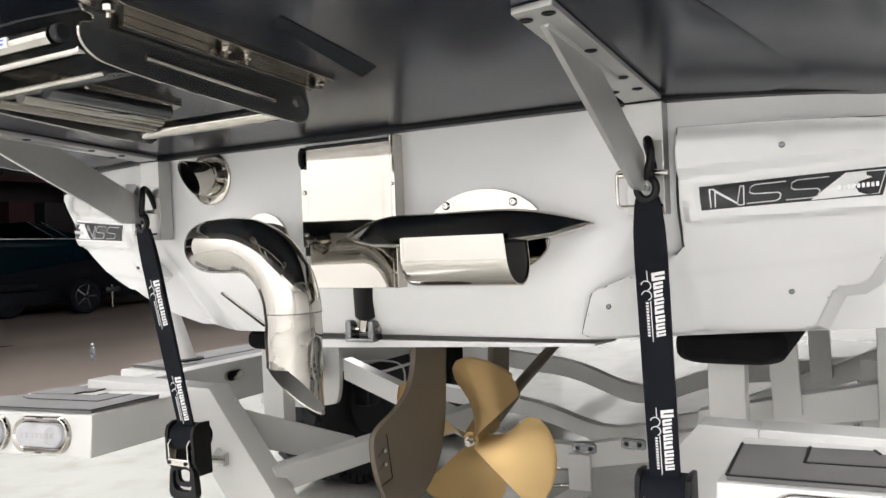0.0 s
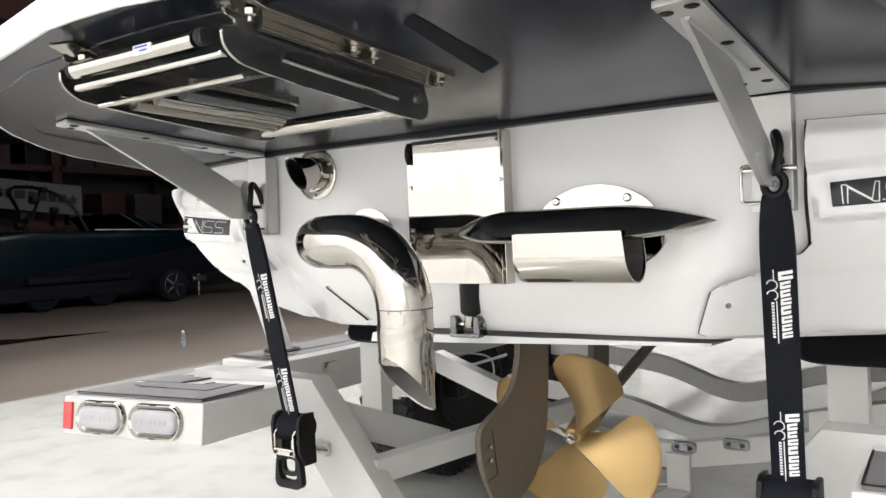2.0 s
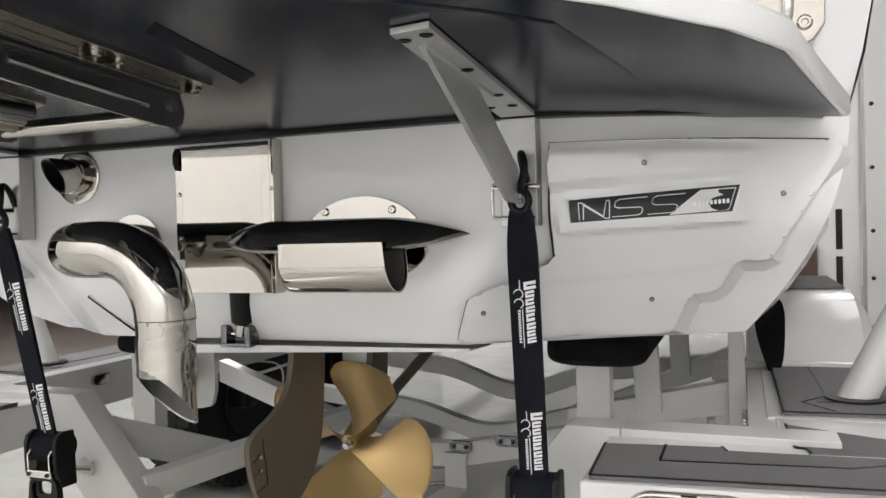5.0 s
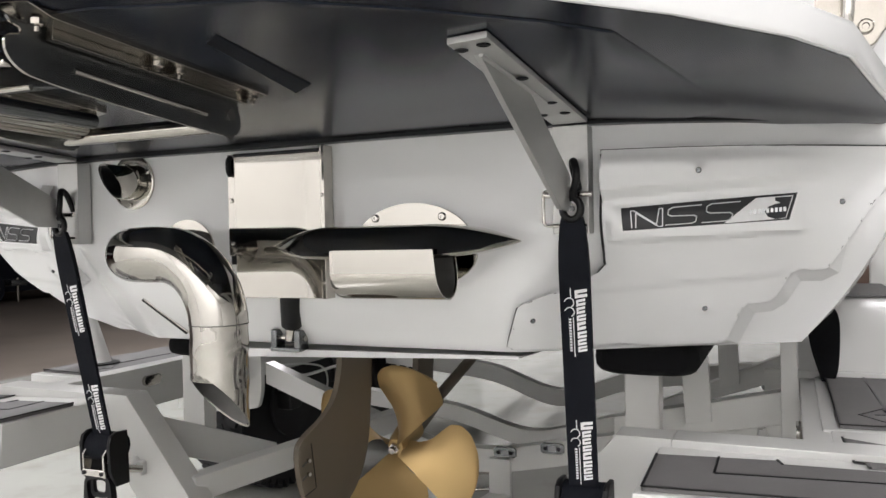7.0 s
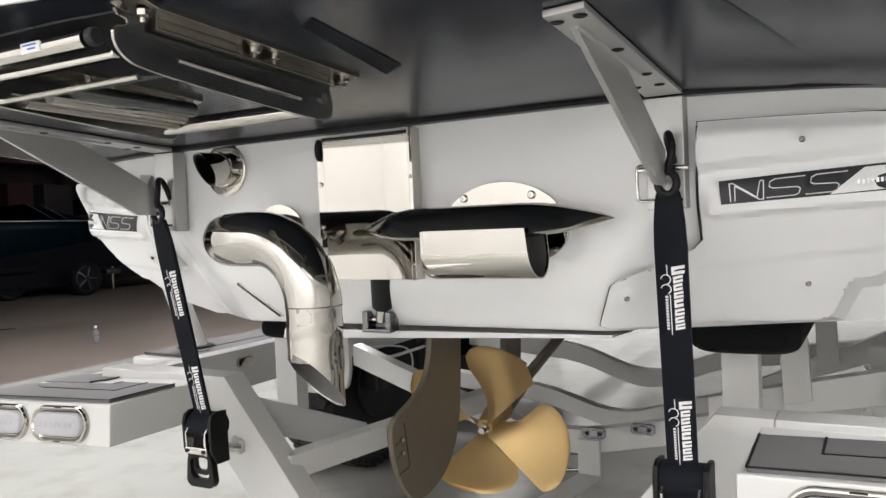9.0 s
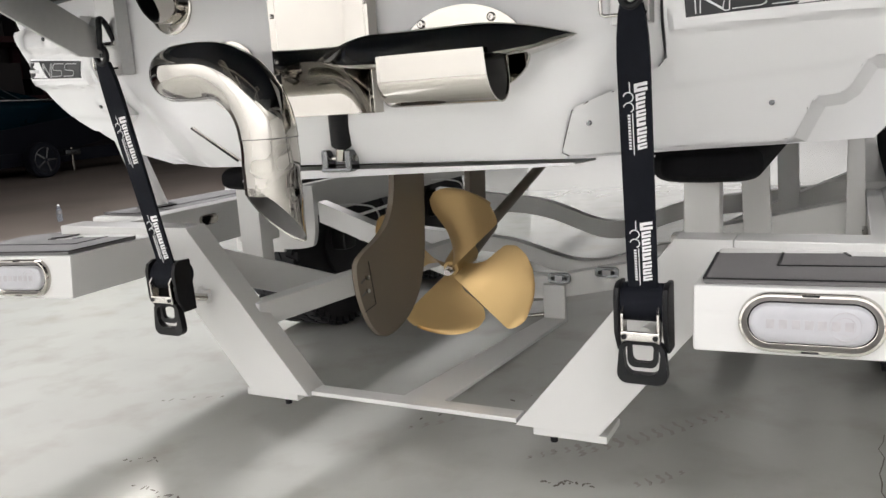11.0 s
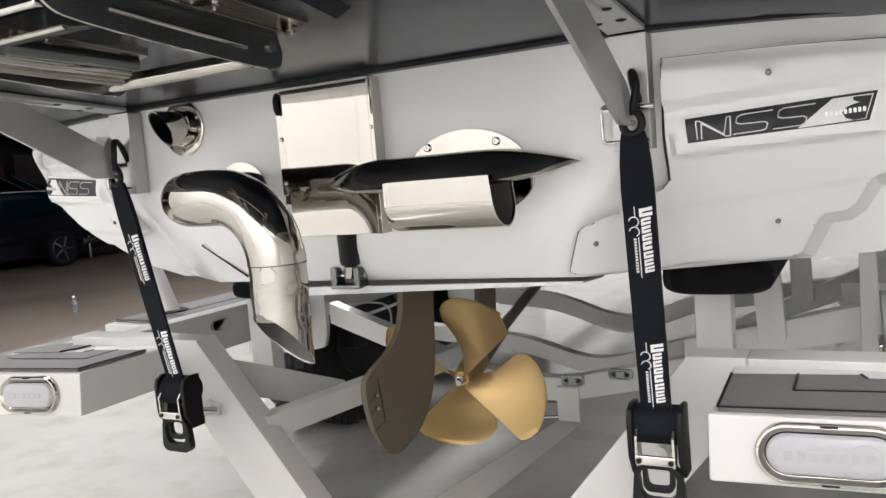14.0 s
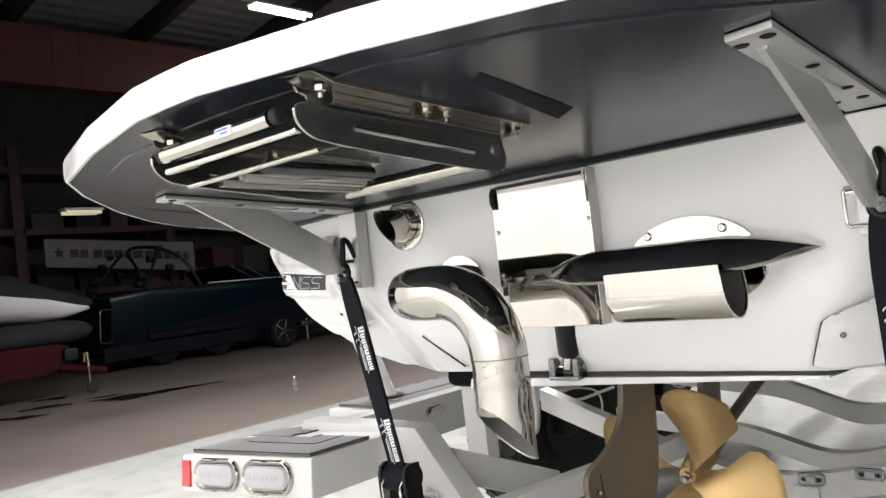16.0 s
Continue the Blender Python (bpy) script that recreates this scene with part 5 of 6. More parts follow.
    pipe(bm, path, 0.0062, 14)
    part("hook", bm, BLACK, st, "black-coated steel hook")
    # ratchet
    xc = mid
    bm = bmesh.new()
    out2 = [(1.404, 0.486), (1.402, 0.548), (1.408, 0.566), (1.424, 0.574), (1.456, 0.572), (1.460, 0.452), (1.424, 0.452)]
    prism(bm, out2, "x", xc - 0.046, xc - 0.036, 0.003)
    ratchet = part("ratchet", bm, BLACK, st, "black retractable ratchet housing")
    bm = bmesh.new()
    prism(bm, out2, "x", xc + 0.036, xc + 0.046, 0.003)
    part("ratchet_cheek", bm, BLACK, ratchet)
    bm = bmesh.new()
    rod(bm, (xc - 0.0355, 1.440, 0.536), (xc + 0.0355, 1.440, 0.536), 0.033, 28)
    part("web_roll", bm, WEB, ratchet, "rolled-up webbing")
    for dx in (-0.030, 0.030):
        bm = bmesh.new()
        prism(bm, [(1.40, 0.475), (1.398, 0.525), (1.415, 0.545), (1.425, 0.53), (1.415, 0.475)], "x", xc + dx - 0.002, xc + dx + 0.002)
        part("pawl_plate", bm, STEEL, ratchet)
    bm = bmesh.new()
    box(bm, xc - 0.033, xc + 0.033, 1.397, 1.405, 0.477, 0.494, 0.003)
    part("lever_plate", bm, STEEL, ratchet, "stamped steel lever plate")
    for dx in (-0.026, 0.026):
        bm = bmesh.new()
        rod(bm, (xc + dx, 1.394, 0.485), (xc + dx, 1.398, 0.485), 0.0045, 12)
        part("rivet", bm, BLACK, ratchet)
    # handle: a rounded ring with an inner latch
    bm = bmesh.new()

    def rounded(w_low, w_high, z0, z1, r=0.018):
        pts = []
        for cx, cz, a0 in ((w_high / 2 - r, z1 - r, 0), (-w_high / 2 + r, z1 - r, 90), (-w_low / 2 + r, z0 + r, 180), (w_low / 2 - r, z0 + r, 270)):
            for a in np.linspace(a0, a0 + 90, 6):
                pts.append((xc + cx + r * math.cos(radians(a)), cz + r * math.sin(radians(a))))
        return pts
    o, i = rounded(0.086, 0.078, 0.398, 0.474), rounded(0.058, 0.062, 0.416, 0.468, 0.016)
    loops = [[(x, 1.408, z) for x, z in o], [(x, 1.424, z) for x, z in o], [(x, 1.424, z) for x, z in i], [(x, 1.408, z) for x, z in i]]
    made = [[bm.verts.new(p) for p in loop] for loop in loops]
    n = len(o)
    for a, b in zip(made, made[1:] + made[:1]):
        for k in range(n):
            bm.faces.new((a[k], a[(k + 1) % n], b[(k + 1) % n], b[k]))
    part("handle", bm, BLACK, ratchet, "black ring handle", 40)
    bm = bmesh.new()
    o, i = rounded(0.052, 0.052, 0.426, 0.478, 0.014), rounded(0.036, 0.038, 0.436, 0.470, 0.010)
    made = [[bm.verts.new((x, y, z)) for x, z in lp] for lp, y in ((o, 1.414), (o, 1.424), (i, 1.424), (i, 1.414))]
    for a, b in zip(made, made[1:] + made[:1]):
        for k in range(n):
            bm.faces.new((a[k], a[(k + 1) % n], b[(k + 1) % n], b[k]))
    part("latch", bm, BLACK, ratchet, "", 40)
    bm = bmesh.new()
    rod(bm, (xc + 0.035 * s, 1.47, 0.475), (xc + 0.0 * s, 1.54, 0.455), 0.009, 12)
    part("mount_bolt", bm, STEEL, ratchet)


strap(1)
strap(-1)


# ---- wear on the floor ----
SCUFF = material("dark_floor_scuff", (0.09, 0.075, 0.06), 0.5, noise_size=60, spread=0.4)


def floor_marks():
    r = random.Random(11)
    bm = bmesh.new()
    for cx, cy, dx, dy, n in ((-0.80, 1.50, 0.10, 0.05, 7), (-0.62, 1.38, 0.16, -0.03, 9), (-0.25, 1.25, 0.1, 0.02, 4), (0.30, 1.75, 0.12, 0.03, 14), (0.42, 1.66, 0.1, 0.05, 12), (-0.10, 2.1, 0.3, 0.3, 6), (-1.0, 1.9, 0.2, 0.1, 6), (0.75, 1.55, 0.3, 0.2, 10)):
        for k in range(n):
            f = (k + r.random()) / n - 0.5
            x, y = cx + f * dx + r.uniform(-0.012, 0.012), cy + f * dy + r.uniform(-0.012, 0.012)
            a, b = r.uniform(0.003, 0.012), r.uniform(0.002, 0.005)
            t = r.uniform(0, 3.1)
            pts = []
            for q in range(7):
                g = 2 * math.pi * q / 7
                u, v = a * math.cos(g) * r.uniform(0.7, 1.2), b * math.sin(g) * r.uniform(0.7, 1.2)
                pts.append(bm.verts.new((x + u * math.cos(t) - v * math.sin(t), y + u * math.sin(t) + v * math.cos(t), 0.0006)))
            bm.faces.new(pts)
    tagged(part("floor_scuffs", bm, SCUFF, None, "", 0), "small dark scuffs and chips on the epoxy floor", "scuffs", "", "stuff")
    bm = bmesh.new()
    x, y = 0.96, 2.3
    left, right = [], []
    for k in range(26):
        y -= 0.045
        x += r.uniform(-0.012, 0.014)
        w = r.uniform(0.0006, 0.0018)
        left.append(bm.verts.new((x - w, y, 0.0005)))
        right.append(bm.verts.new((x + w, y, 0.0005)))
    for k in range(25):
        bm.faces.new((left[k], right[k], right[k + 1], left[k + 1]))
    tagged(part("floor_crack", bm, SCUFF, None, "", 0), "fine crack running across the epoxy floor", "crack", "", "stuff")


floor_marks()

TYRE_MARK = material("faint_tyre_print", (0.27, 0.25, 0.225), 0.3, noise_size=30, spread=0.25, rough_spread=0.1)


def tyre_prints():
    """Faint tread prints left on the floor by a muddy tyre."""
    r = random.Random(23)
    bm = bmesh.new()
    for (x0, y0), (x1, y1), n, wide in (((0.27, 1.90), (0.64, 2.34), 15, 0.040), ((0.44, 1.79), (0.54, 1.90), 5, 0.022), ((0.16, 1.84), (0.30, 1.98), 6, 0.020), ((-0.22, 1.90), (-0.05, 2.08), 6, 0.016)):
        dx, dy = x1 - x0, y1 - y0
        d = math.hypot(dx, dy)
        dx, dy = dx / d, dy / d
        for k in range(n):
            f = (k + 0.5) / n * d
            w = wide * r.uniform(0.55, 1.0) * math.sin(math.pi * (k + 0.7) / (n + 0.4)) ** 0.5
            g = d / n * r.uniform(0.25, 0.45)
            cx, cy = x0 + dx * f + r.uniform(-0.004, 0.004), y0 + dy * f
            pts = []
            for u, v in ((-g, -w), (0.2 * g, -w * 0.3), (-0.2 * g, w * 0.4), (0.5 * g, w), (1.1 * g, w * 0.8), (0.7 * g, w * 0.2), (g, -w * 0.4), (0.1 * g, -w)):
                u, v = u + r.uniform(-0.002, 0.002), v + r.uniform(-0.002, 0.002)
                pts.append(bm.verts.new((cx + dx * u - dy * v, cy + dy * u + dx * v, 0.0004)))
            bm.faces.new(pts)
    tagged(part("tyre_prints", bm, TYRE_MARK, None, "", 0), "faint brownish tyre prints on the epoxy floor", "tyre prints", "", "stuff")


tyre_prints()


# ---- the workshop beyond ----
LAMP_GLOW = bpy.data.materials.new("lamp_tube_glow")
LAMP_GLOW.use_nodes = True
glow = LAMP_GLOW.node_tree.nodes["Principled BSDF"]
glow.inputs["Emission Color"].default_value, glow.inputs["Emission Strength"].default_value = (1.0, 0.95, 0.88, 1), 16.0
# rack paint darkened to carry the dimness of the workshop
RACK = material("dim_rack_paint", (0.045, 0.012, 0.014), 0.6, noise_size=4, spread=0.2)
CLOTH = material("banner_cloth", (0.16, 0.158, 0.16), 0.8, noise_size=2, spread=0.08)
DARKPRINT = material("dark_banner_print", (0.022, 0.022, 0.024), 0.7, noise_size=9, spread=0.2)
REDPRINT = material("red_banner_print", (0.055, 0.024, 0.024), 0.7, noise_size=9, spread=0.2)
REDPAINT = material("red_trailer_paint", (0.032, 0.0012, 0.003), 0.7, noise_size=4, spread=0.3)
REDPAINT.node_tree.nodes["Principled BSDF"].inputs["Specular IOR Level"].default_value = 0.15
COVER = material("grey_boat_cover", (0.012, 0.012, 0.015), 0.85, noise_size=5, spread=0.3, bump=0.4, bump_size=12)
BOTTLE = material("clear_bottle_plastic", (0.62, 0.70, 0.80), 0.08, noise_size=30, spread=0.05, coat=0.5)
BOTTLE.node_tree.nodes["Principled BSDF"].inputs["Transmission Weight"].default_value = 0.85
WET = material("wet_concrete", (0.018, 0.014, 0.012), 0.12, noise_size=2, spread=0.3)

bm = bmesh.new()
box(bm, -14.35, -13.95, -8.9, 21.9, 5.25, 6.35)
tagged(part("trim_beam", bm, BEAM, None, "", 0), "deep red-oxide steel roof beam", "beam", "", "structure")
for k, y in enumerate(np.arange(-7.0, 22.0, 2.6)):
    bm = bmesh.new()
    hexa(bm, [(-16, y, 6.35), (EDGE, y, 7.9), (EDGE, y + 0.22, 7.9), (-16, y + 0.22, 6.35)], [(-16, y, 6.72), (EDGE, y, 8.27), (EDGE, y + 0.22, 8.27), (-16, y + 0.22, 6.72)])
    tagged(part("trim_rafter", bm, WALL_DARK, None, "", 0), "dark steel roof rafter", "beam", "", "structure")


LAMP_DIM = LAMP_GLOW.copy()
LAMP_DIM.node_tree.nodes["Principled BSDF"].inputs["Emission Strength"].default_value = 0.5
LAMP_DIM.node_tree.nodes["Principled BSDF"].inputs["Emission Color"].default_value = (1.0, 0.86, 0.55, 1)


def tube_lamp(x, y, z, half=0.7, group="workshop lamps", glow_mat=LAMP_GLOW):
    lamp = thing("ceiling_lamp", (x, y, z), "lit tube lamp hanging in the workshop", "lamp", group)
    bm = bmesh.new()
    box(bm, x - 0.135, x + 0.135, y - half, y + half, z + 0.03, z + 0.08, 0.01)
    part("housing", bm, WALL, lamp)
    for dy in (-0.7 * half, 0.7 * half):
        bm = bmesh.new()
        top = 6.7 + 0.14 * (x + 16.0) + 0.02
        rod(bm, (x, y + dy, z + 0.08), (x, y + dy, top), 0.004, 8)
        part("hanger_rod", bm, BLACK, lamp)
    for dx in (-0.1, 0.1):
        bm = bmesh.new()
        rod(bm, (x + dx, y + 0.04 - half, z), (x + dx, y - 0.04 + half, z), 0.03, 12)
        part("tube", bm, glow_mat, lamp, "glowing tube")


tube_lamp(-11.3, 9.9, 6.42)
tube_lamp(-13.2, 6.5, 2.78, 0.35, glow_mat=LAMP_DIM)
tube_lamp(-13.2, 11.2, 3.0, glow_mat=LAMP_DIM)


def banner():
    ban = thing("banner", (-13.9, 7.6, 1.8), "white cloth banner with dark lettering blocks and stars, on the wall", "banner")

    def z_at(y, f):
        u = (y - 6.1) / 2.95
        low, high = 1.90 - 0.26 * u, 2.41 - 0.19 * u
        return low + (high - low) * f
    bm = bmesh.new()
    loops = [[(-13.93, y, z_at(y, 0)), (-13.91 + 0.015 * math.sin(y * 5), y, z_at(y, 0)), (-13.91 + 0.015 * math.sin(y * 5), y, z_at(y, 1)), (-13.93, y, z_at(y, 1))] for y in np.linspace(6.1, 9.05, 25)]
    rings(bm, loops)
    part("cloth", bm, CLOTH, ban)
    for y in (6.2, 8.95):
        bm = bmesh.new()
        rod(bm, (-13.92, y, z_at(y, 0.97)), (-14.58, y, z_at(y, 0.97)), 0.015, 8)
        part("tie", bm, STEEL_DARK, ban)

    def star(y, f, r):
        bm = bmesh.new()
        pts = []
        for i in range(10):
            q = r if i % 2 == 0 else r * 0.4
            pts.append((y + q * math.sin(i * math.pi / 5), z_at(y, f) + q * math.cos(i * math.pi / 5)))
        prism(bm, pts, "x", -13.885, -13.88)
        part("star", bm, DARKPRINT, ban)
    star(6.33, 0.5, 0.12)
    star(8.86, 0.5, 0.12)
    y = 6.53
    for k, w in enumerate((0.19, 0.17, 0.0, 0.2, 0.2, 0.2, 0.17, 0.25, 0.2, 0.2, 0.19, 0.19)):
        if w:
            mat = REDPRINT if k < 2 else DARKPRINT
            bm = bmesh.new()
            a, b, f0, f1 = 0.0, 0.80, 0.36, 0.64
            hexa(bm, [(-13.885, y + a * w, z_at(y, f0)), (-13.885, y + b * w, z_at(y, f0)), (-13.88, y + b * w, z_at(y, f0)), (-13.88, y + a * w, z_at(y, f0))],
                 [(-13.885, y + a * w, z_at(y, f1)), (-13.885, y + b * w, z_at(y, f1)), (-13.88, y + b * w, z_at(y, f1)), (-13.88, y + a * w, z_at(y, f1))])
            part("print_bar", bm, mat, ban)
        y += w if w else 0.07


banner()


def far_wheel(x, y, parent, r=0.33, metal=RUBBER):
    bm = bmesh.new()
    revolve(bm, [(0.2, -0.1), (r - 0.03, -0.11), (r, -0.08), (r, 0.08), (r - 0.03, 0.11), (0.2, 0.1)], (x, y, r), "x", 36)
    tyre = part("wheel", bm, WEB, parent, "black tyre on a spoked rim")
    bm = bmesh.new()
    revolve(bm, [(0.215, 0.095), (0.215, 0.10), (0.20, 0.104), (0.195, 0.09)], (x, y, r), "x", 32)
    part("rim", bm, metal, tyre)
    for k in range(5):
        a = 2 * math.pi * k / 5
        bm = bmesh.new()
        bar(bm, (x + 0.10, y + 0.03 * math.cos(a), r + 0.03 * math.sin(a)), (x + 0.095, y + 0.2 * math.cos(a), r + 0.2 * math.sin(a)), 0.035, 0.015, (1, 0, 0), 0.003)
        part("spoke", bm, metal, tyre)


def dark_boat():
    craft = thing("parked_boat", (-12.0, 8.5, 0.4), "dark teal wake boat with a black tower, parked in the workshop", "boat")
    stations = ((6.05, 0.95, 0.30, 1.20), (6.7, 1.05, 0.22, 1.27), (8.0, 1.10, 0.18, 1.27), (9.5, 1.06, 0.22, 1.25), (11.0, 0.8, 0.45, 1.34), (12.2, 0.12, 0.95, 1.40))
    low, high = [], []
    for n, (y, w, k, sh) in enumerate(stations):
        knuckle = min(sh - 0.06, 0.60 + 0.11 * max(0.0, y - 6.7))
        a, b = [], []
        for s in (1, -1):
            under = [(0.05, k), (0.75, k + 0.08), (0.90, knuckle)]
            over = [(0.905, knuckle + 0.004), (1.0, max(sh - 0.12, knuckle + 0.02)), (0.97, sh)]
            a += [(-12.45 + s * x * w, y, z) for x, z in (under if s == 1 else under[::-1])]
            b += [(-12.45 + s * x * w, y, z) for x, z in (over if s == 1 else over[::-1])]
        low.append(a)
        high.append(b)
    bm = bmesh.new()
    rings(bm, high)
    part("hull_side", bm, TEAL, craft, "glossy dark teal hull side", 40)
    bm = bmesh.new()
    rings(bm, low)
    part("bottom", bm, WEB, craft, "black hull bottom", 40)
    bm = bmesh.new()
    bar(bm, (-11.33, 7.7, 1.29), (-11.36, 10.0, 1.27), 0.02, 0.02, (0, 0, 1), 0.004)
    part("rub_rail", bm, STEEL, craft)
    bm = bmesh.new()
    hexa(bm, [(-13.3, 8.7, 1.24), (-11.55, 8.8, 1.26), (-11.7, 9.7, 1.27), (-13.1, 9.7, 1.27)], [(-13.1, 8.3, 1.57), (-11.65, 8.35, 1.58), (-11.68, 8.42, 1.58), (-13.08, 8.36, 1.58)])
    screen = part("windscreen", bm, TEAL, craft, "raked dark windscreen")
    for dy in (0.0, 0.25):
        bm = bmesh.new()
        rod(bm, (-11.62, 8.36 + dy, 1.58), (-11.53, 8.80 + dy, 1.30), 0.010, 8)
        part("screen_post", bm, STEEL_DARK, screen)
    for s in (1, -1):
        bm = bmesh.new()
        pipe(bm, smooth_path([(-12.45 + s * 0.95, 7.7, 1.22), (-12.45 + s * 0.85, 7.45, 1.8), (-12.45 + s * 0.5, 7.1, 2.02), (-12.45, 7.0, 2.05)], 0.3, 6), 0.03, 12)
        part("tower_tube", bm, BLACK, craft)
        bm = bmesh.new()
        pipe(bm, smooth_path([(-12.45 + s * 0.92, 6.6, 1.22), (-12.45 + s * 0.85, 6.9, 1.7), (-12.45 + s * 0.6, 7.1, 2.0)], 0.3, 6), 0.025, 12)
        part("tower_tube", bm, BLACK, craft)
        for dy, z, r in ((0.0, 1.95, 0.05), (-0.16, 1.78, 0.07), (-0.34, 1.52, 0.085), (-0.40, 1.38, 0.07), (0.16, 1.62, 0.06)):
            bm = bmesh.new()
            revolve(bm, [(r * 0.3, -r * 1.3), (r * 0.9, -r), (r, 0.0), (r * 0.7, r * 0.9), (r * 0.2, r)], (-12.45 + s * 0.88, 7.0 + dy, z), "y", 16)
            part("tower_speaker", bm, BLACK, craft)
            # short chrome rods put glints on the black tower
            bm = bmesh.new()
            rod(bm, (-12.45 + s * 0.88 + r, 6.96 + dy, z + 0.2 * r), (-12.45 + s * 0.88 + r, 7.02 + dy, z + 0.9 * r), 0.008, 8)
            part("tower_clamp", bm, CHROME, craft, "small chrome rod, a glint on the tower")
    bm = bmesh.new()
    pipe(bm, smooth_path([(-11.5, 6.04, 1.02), (-11.5, 5.86, 1.02), (-11.5, 5.82, 0.50), (-11.5, 6.04, 0.50)], 0.06, 5), 0.014, 10)
    part("boarding_rail", bm, STEEL_DARK, craft, "bent steel boarding rail")
    rig = thing("boat_trailer", (-12.4, 8.5, 0.0), "trailer under the parked teal boat, blackened for the shadow there", "trailer")
    # black rails and guards also fill in the shadow under the hull
    for x in (-11.62, -13.3):
        bm = bmesh.new()
        bar(bm, (x, 5.9, 0.30), (x, 11.4, 0.30), 0.1, 0.22)
        part("side_rail", bm, WEB, rig)
    for y in (7.1, 8.0):
        bm = bmesh.new()
        box(bm, -11.9, -11.45, y - 0.48, y + 0.42, 0.44, 0.56, 0.04)
        part("mudguard", bm, WEB, rig)
    far_wheel(-11.05, 8.93, rig, 0.29, STEEL_DARK)
    # the next two rims are blackened for the dark under the hull
    far_wheel(-11.72, 8.0, rig, 0.3, BLACK)
    far_wheel(-11.72, 6.95, rig, 0.3, BLACK)
    bm = bmesh.new()
    rod(bm, (-11.1, 9.55, 0.05), (-11.1, 9.55, 0.45), 0.03, 14)
    jack = part("jack", bm, TUBE, rig, "trailer jack")
    bm = bmesh.new()
    box(bm, -11.22, -10.98, 9.35, 9.65, 0.32, 0.42, 0.02)
    part("jack_bracket", bm, STEEL_DARK, jack)


dark_boat()


def covered_boat():
    craft = thing("covered_boat", (-9.7, 3.0, 0.9), "white dinghy hull under a dark cover, parked in the workshop", "boat")
    bm = bmesh.new()
    loops = []
    for y, w, z0, z1, cx in ((1.0, 0.62, 0.98, 1.40, -9.8), (2.8, 0.60, 0.98, 1.36, -9.8), (3.6, 0.56, 0.99, 1.32, -9.78), (4.2, 0.42, 0.95, 1.22, -9.68), (4.5, 0.24, 0.98, 1.14, -9.55), (4.74, 0.03, 1.05, 1.09, -9.40)):
        loops.append([(cx + x * w, y, z0 + (z1 - z0) * f) for x, f in ((-1, 1), (-0.85, 0.45), (-0.45, 0.08), (0, 0), (0.45, 0.08), (0.85, 0.45), (1, 1))])
    rings(bm, loops)
    part("hull", bm, GEL, craft, "white rounded hull", 60)
    bm = bmesh.new()
    loops = []
    for y, w, z0, z1 in ((0.9, 0.66, 1.38, 1.75), (2.4, 0.66, 1.36, 1.68), (3.6, 0.60, 1.31, 1.60), (3.95, 0.56, 1.26, 1.56), (4.15, 0.5, 1.22, 1.46), (4.55, 0.30, 1.13, 1.33), (4.95, 0.10, 1.10, 1.20)):
        loops.append([(-9.82 + x * w, y, z0 + (z1 - z0) * f) for x, f in ((-1.02, 0), (-0.8, 0.6), (-0.3, 0.95), (0.3, 1), (0.8, 0.6), (0.98, 0.05))])
    rings(bm, loops)
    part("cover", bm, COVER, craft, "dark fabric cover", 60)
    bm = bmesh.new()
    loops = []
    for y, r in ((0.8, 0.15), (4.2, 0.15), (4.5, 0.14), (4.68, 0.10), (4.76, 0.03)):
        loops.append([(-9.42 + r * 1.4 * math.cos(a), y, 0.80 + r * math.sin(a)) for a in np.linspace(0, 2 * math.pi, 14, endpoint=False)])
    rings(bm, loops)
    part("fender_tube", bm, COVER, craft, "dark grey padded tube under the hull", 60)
    rig = thing("boat_trailer", (-9.6, 2.0, 0.0), "red-painted trailer under the covered white dinghy", "trailer")
    bm = bmesh.new()
    prism(bm, [(0.5, 0.30), (4.1, 0.30), (4.36, 0.42), (4.38, 0.64), (4.2, 0.67), (0.5, 0.68)], "x", -9.42, -9.22, 0.02)
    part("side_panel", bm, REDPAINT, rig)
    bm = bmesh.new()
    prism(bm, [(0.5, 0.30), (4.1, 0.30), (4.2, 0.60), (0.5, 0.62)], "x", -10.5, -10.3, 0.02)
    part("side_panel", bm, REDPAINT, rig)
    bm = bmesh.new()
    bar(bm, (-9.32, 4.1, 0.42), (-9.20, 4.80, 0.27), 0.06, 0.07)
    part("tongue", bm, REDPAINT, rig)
    for x in (-9.1, -10.5):
        far_wheel(x - 0.15, 1.6, rig, 0.31, STEEL_DARK)
    bm = bmesh.new()
    rod(bm, (-9.20, 4.58, 0.14), (-9.20, 4.57, 0.52), 0.022, 14)
    jack = part("jack", bm, TUBE, rig, "steel trailer jack")
    bm = bmesh.new()
    revolve(bm, [(0.02, -0.02), (0.07, -0.02), (0.07, 0.02), (0.02, 0.02)], (-9.20, 4.61, 0.075), "x", 18)
    part("jack_wheel", bm, RUBBER, jack)
    bm = bmesh.new()
    box(bm, -9.30, -9.15, 4.28, 4.46, 0.44, 0.60, 0.03)
    part("winch", bm, BLACK, rig)
    bm = bmesh.new()
    rod(bm, (-9.14, 4.50, 0.40), (-9.14, 4.52, 0.52), 0.014, 10)
    part("safety_tag", bm, material("yellow_tag", (0.22, 0.15, 0.01), 0.5, noise_size=20, spread=0.1), rig)


covered_boat()


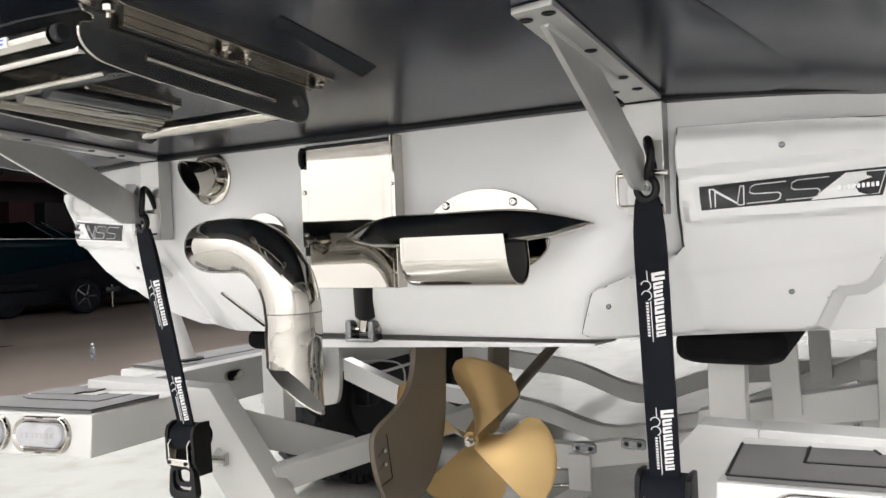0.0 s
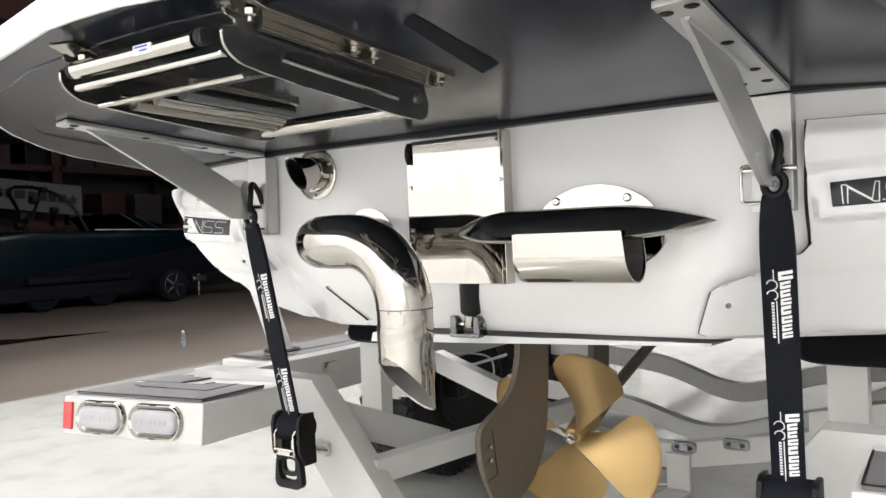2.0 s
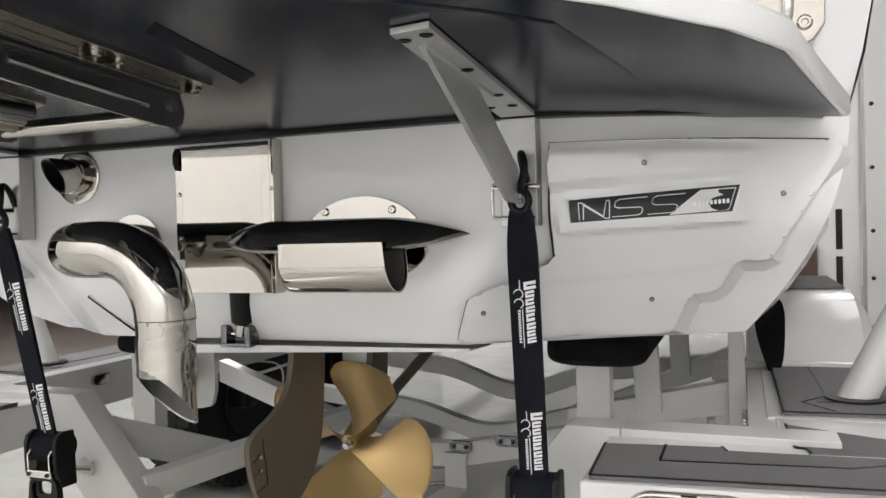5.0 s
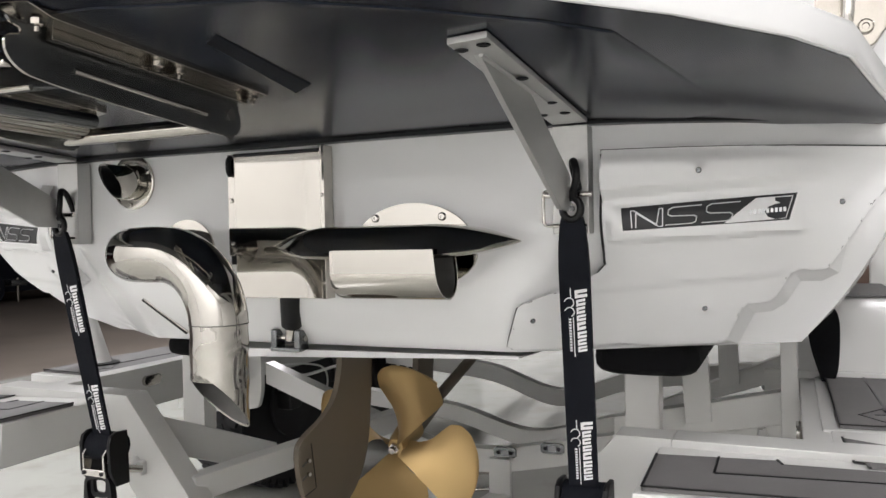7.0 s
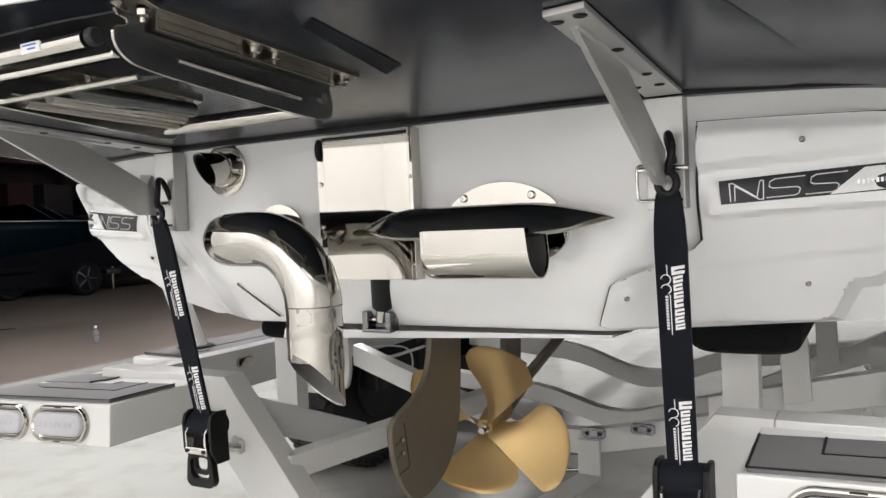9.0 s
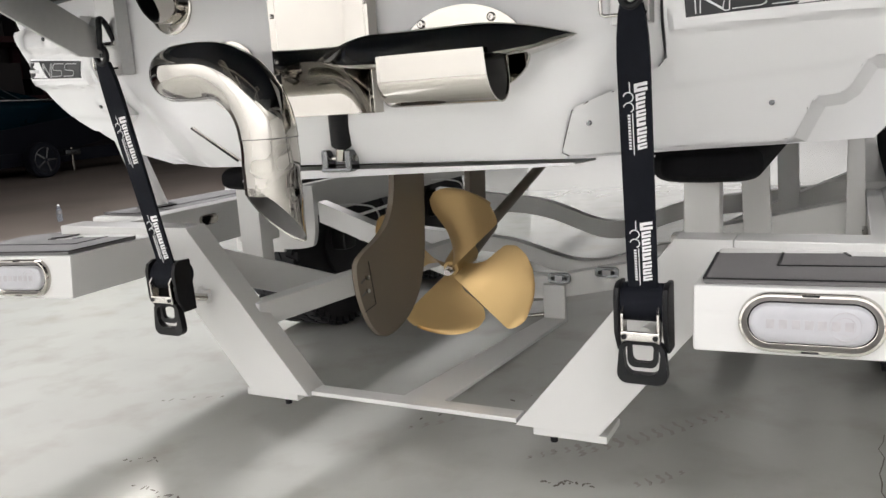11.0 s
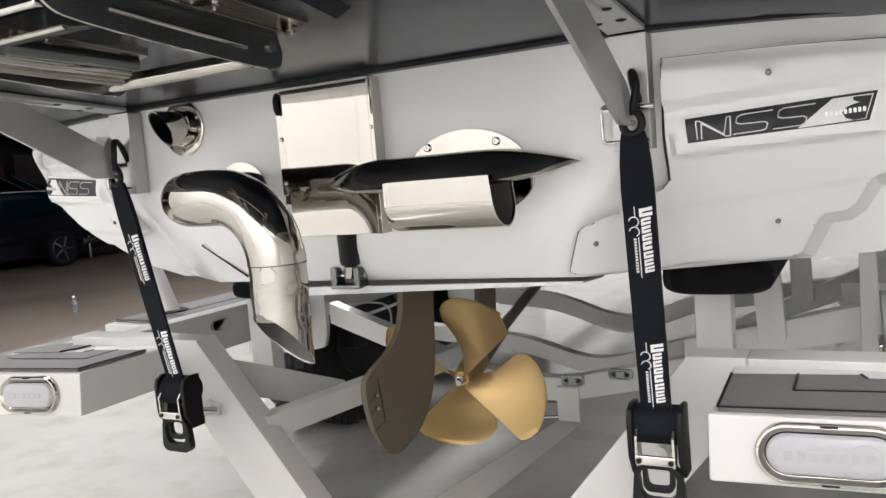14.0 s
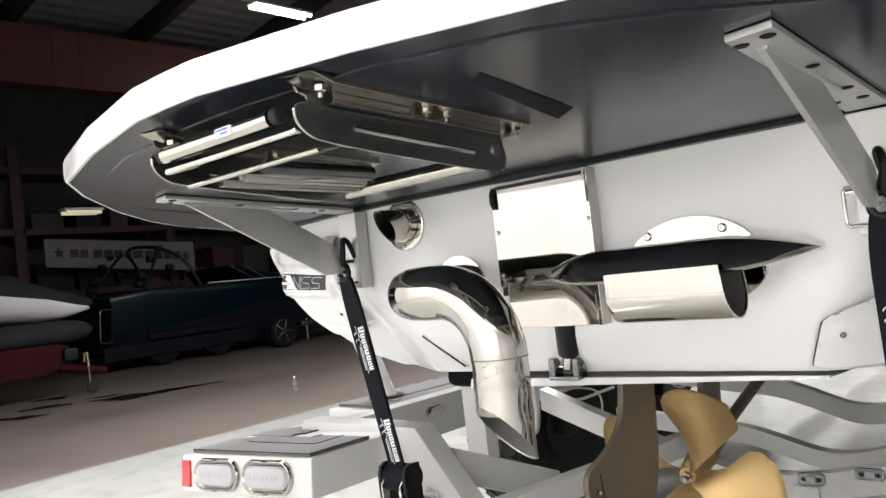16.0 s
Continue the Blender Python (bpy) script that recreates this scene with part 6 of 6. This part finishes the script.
def storage_rack(y0, y1, group="storage racks"):
    rack = thing("storage_rack", (-15.2, (y0 + y1) / 2, 0), "dim red steel storage rack with boxes", "rack", group)
    for y in (y0, y1):
        for x in (-15.5, -14.6):
            bm = bmesh.new()
            box(bm, x - 0.05, x + 0.05, y - 0.05, y + 0.05, 0, 4.2)
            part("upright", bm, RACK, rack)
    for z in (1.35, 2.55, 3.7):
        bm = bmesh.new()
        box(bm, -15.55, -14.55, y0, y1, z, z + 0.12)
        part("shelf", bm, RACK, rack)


for y0 in (3.0, 6.0, 9.0, 12.0):
    storage_rack(y0, y0 + 2.9)
rng = random.Random(5)
for y0 in (3.2, 6.2, 9.2, 12.2):
    for z in (1.47, 2.67):
        y = y0
        while y < y0 + 2.4:
            w, h = rng.uniform(0.3, 0.7), rng.uniform(0.25, 0.7)
            bm = bmesh.new()
            box(bm, -15.3, -14.62, y, y + w, z + 0.001, z + h, 0.01)
            carton = part("carton", bm, rng.choice((RACK, COVER, WALL_DARK, BLACK)), None)
            tagged(carton, "dim storage box on a workshop rack", "box", "boxes on the racks")
            y += w + rng.uniform(0.05, 0.3)


def bottle():
    b = thing("water_bottle", (-5.6, 4.985, 0.0), "clear plastic water bottle standing on the concrete", "bottle")
    bm = bmesh.new()
    revolve(bm, [(0.022, 0.0), (0.025, 0.005), (0.025, 0.047), (0.0225, 0.058), (0.025, 0.07), (0.025, 0.109), (0.0115, 0.136), (0.010, 0.144)], (-5.6, 4.985, -0.004), "z", 24)
    part("body", bm, BOTTLE, b)
    bm = bmesh.new()
    revolve(bm, [(0.0115, 0.1435), (0.0115, 0.156), (0.0095, 0.158)], (-5.6, 4.985, -0.004), "z", 20)
    part("cap", bm, PRINT, b, "white cap")
    bm = bmesh.new()
    revolve(bm, [(0.0254, 0.072), (0.0254, 0.105)], (-5.6, 4.985, -0.004), "z", 24)
    part("wrap", bm, CLOTH, b, "pale label")


bottle()


def puddle(x, y, rx, ry, turn, seed):
    r = random.Random(seed)
    bm = bmesh.new()
    pts = []
    for k in range(36):
        a = 2 * math.pi * k / 36
        q = 1 + 0.25 * math.sin(3 * a + seed) + 0.18 * math.sin(7 * a + 2 * seed) + r.uniform(-0.08, 0.08)
        u, v = rx * q * math.cos(a), ry * q * math.sin(a)
        pts.append(bm.verts.new((x + u * math.cos(turn) - v * math.sin(turn), y + u * math.sin(turn) + v * math.cos(turn), 0.0005)))
    bm.faces.new(pts)
    tagged(part("puddle", bm, WET, None, "", 0), "dark wet patch on the concrete", "puddle", "wet patches")


puddle(-7.98, 4.62, 0.50, 0.24, 1.20, 1)
puddle(-7.82, 5.12, 0.34, 0.10, 1.30, 2)
puddle(-8.62, 3.80, 0.26, 0.13, 1.0, 3)
puddle(-9.45, 4.20, 0.22, 0.12, 0.7, 4)
puddle(-8.10, 3.30, 0.30, 0.11, 0.6, 5)
puddle(-8.55, 4.45, 0.18, 0.07, 1.1, 6)


# ---- beyond the boat's side ----
bm = bmesh.new()
box(bm, 1.60, 1.98, 8.9, 9.0, 0.0, 2.6, 0.01)
screen = tagged(part("partition_panel", bm, WALL, None), "white partition panel with dark slots", "panel")
for z0 in (0.25, 0.72):
    bm = bmesh.new()
    box(bm, 1.76, 1.82, 8.892, 8.902, z0, z0 + 0.40)
    part("slot", bm, BLACK, screen)
bm = bmesh.new()
hexa(bm, [(1.30, 8.7, 0.0), (1.58, 8.7, 0.0), (1.58, 8.75, 0.0), (1.30, 8.75, 0.0)], [(1.36, 9.05, 1.5), (1.60, 9.05, 1.5), (1.60, 9.1, 1.5), (1.36, 9.1, 1.5)])
tagged(part("leaning_board", bm, BROWNBOX, None), "brown board leaning against the wall", "board")
bm = bmesh.new()
box(bm, 1.99, 2.22, 8.6, 8.85, 0.0, 4.0, 0.01)
post = tagged(part("steel_column", bm, ALU, None), "grey steel wall column", "column")
for z in (0.45, 0.9, 1.5, 2.1):
    bm = bmesh.new()
    rod(bm, (2.05, 8.585, z), (2.05, 8.60, z), 0.02, 12)
    part("bolt", bm, BLACK, post)
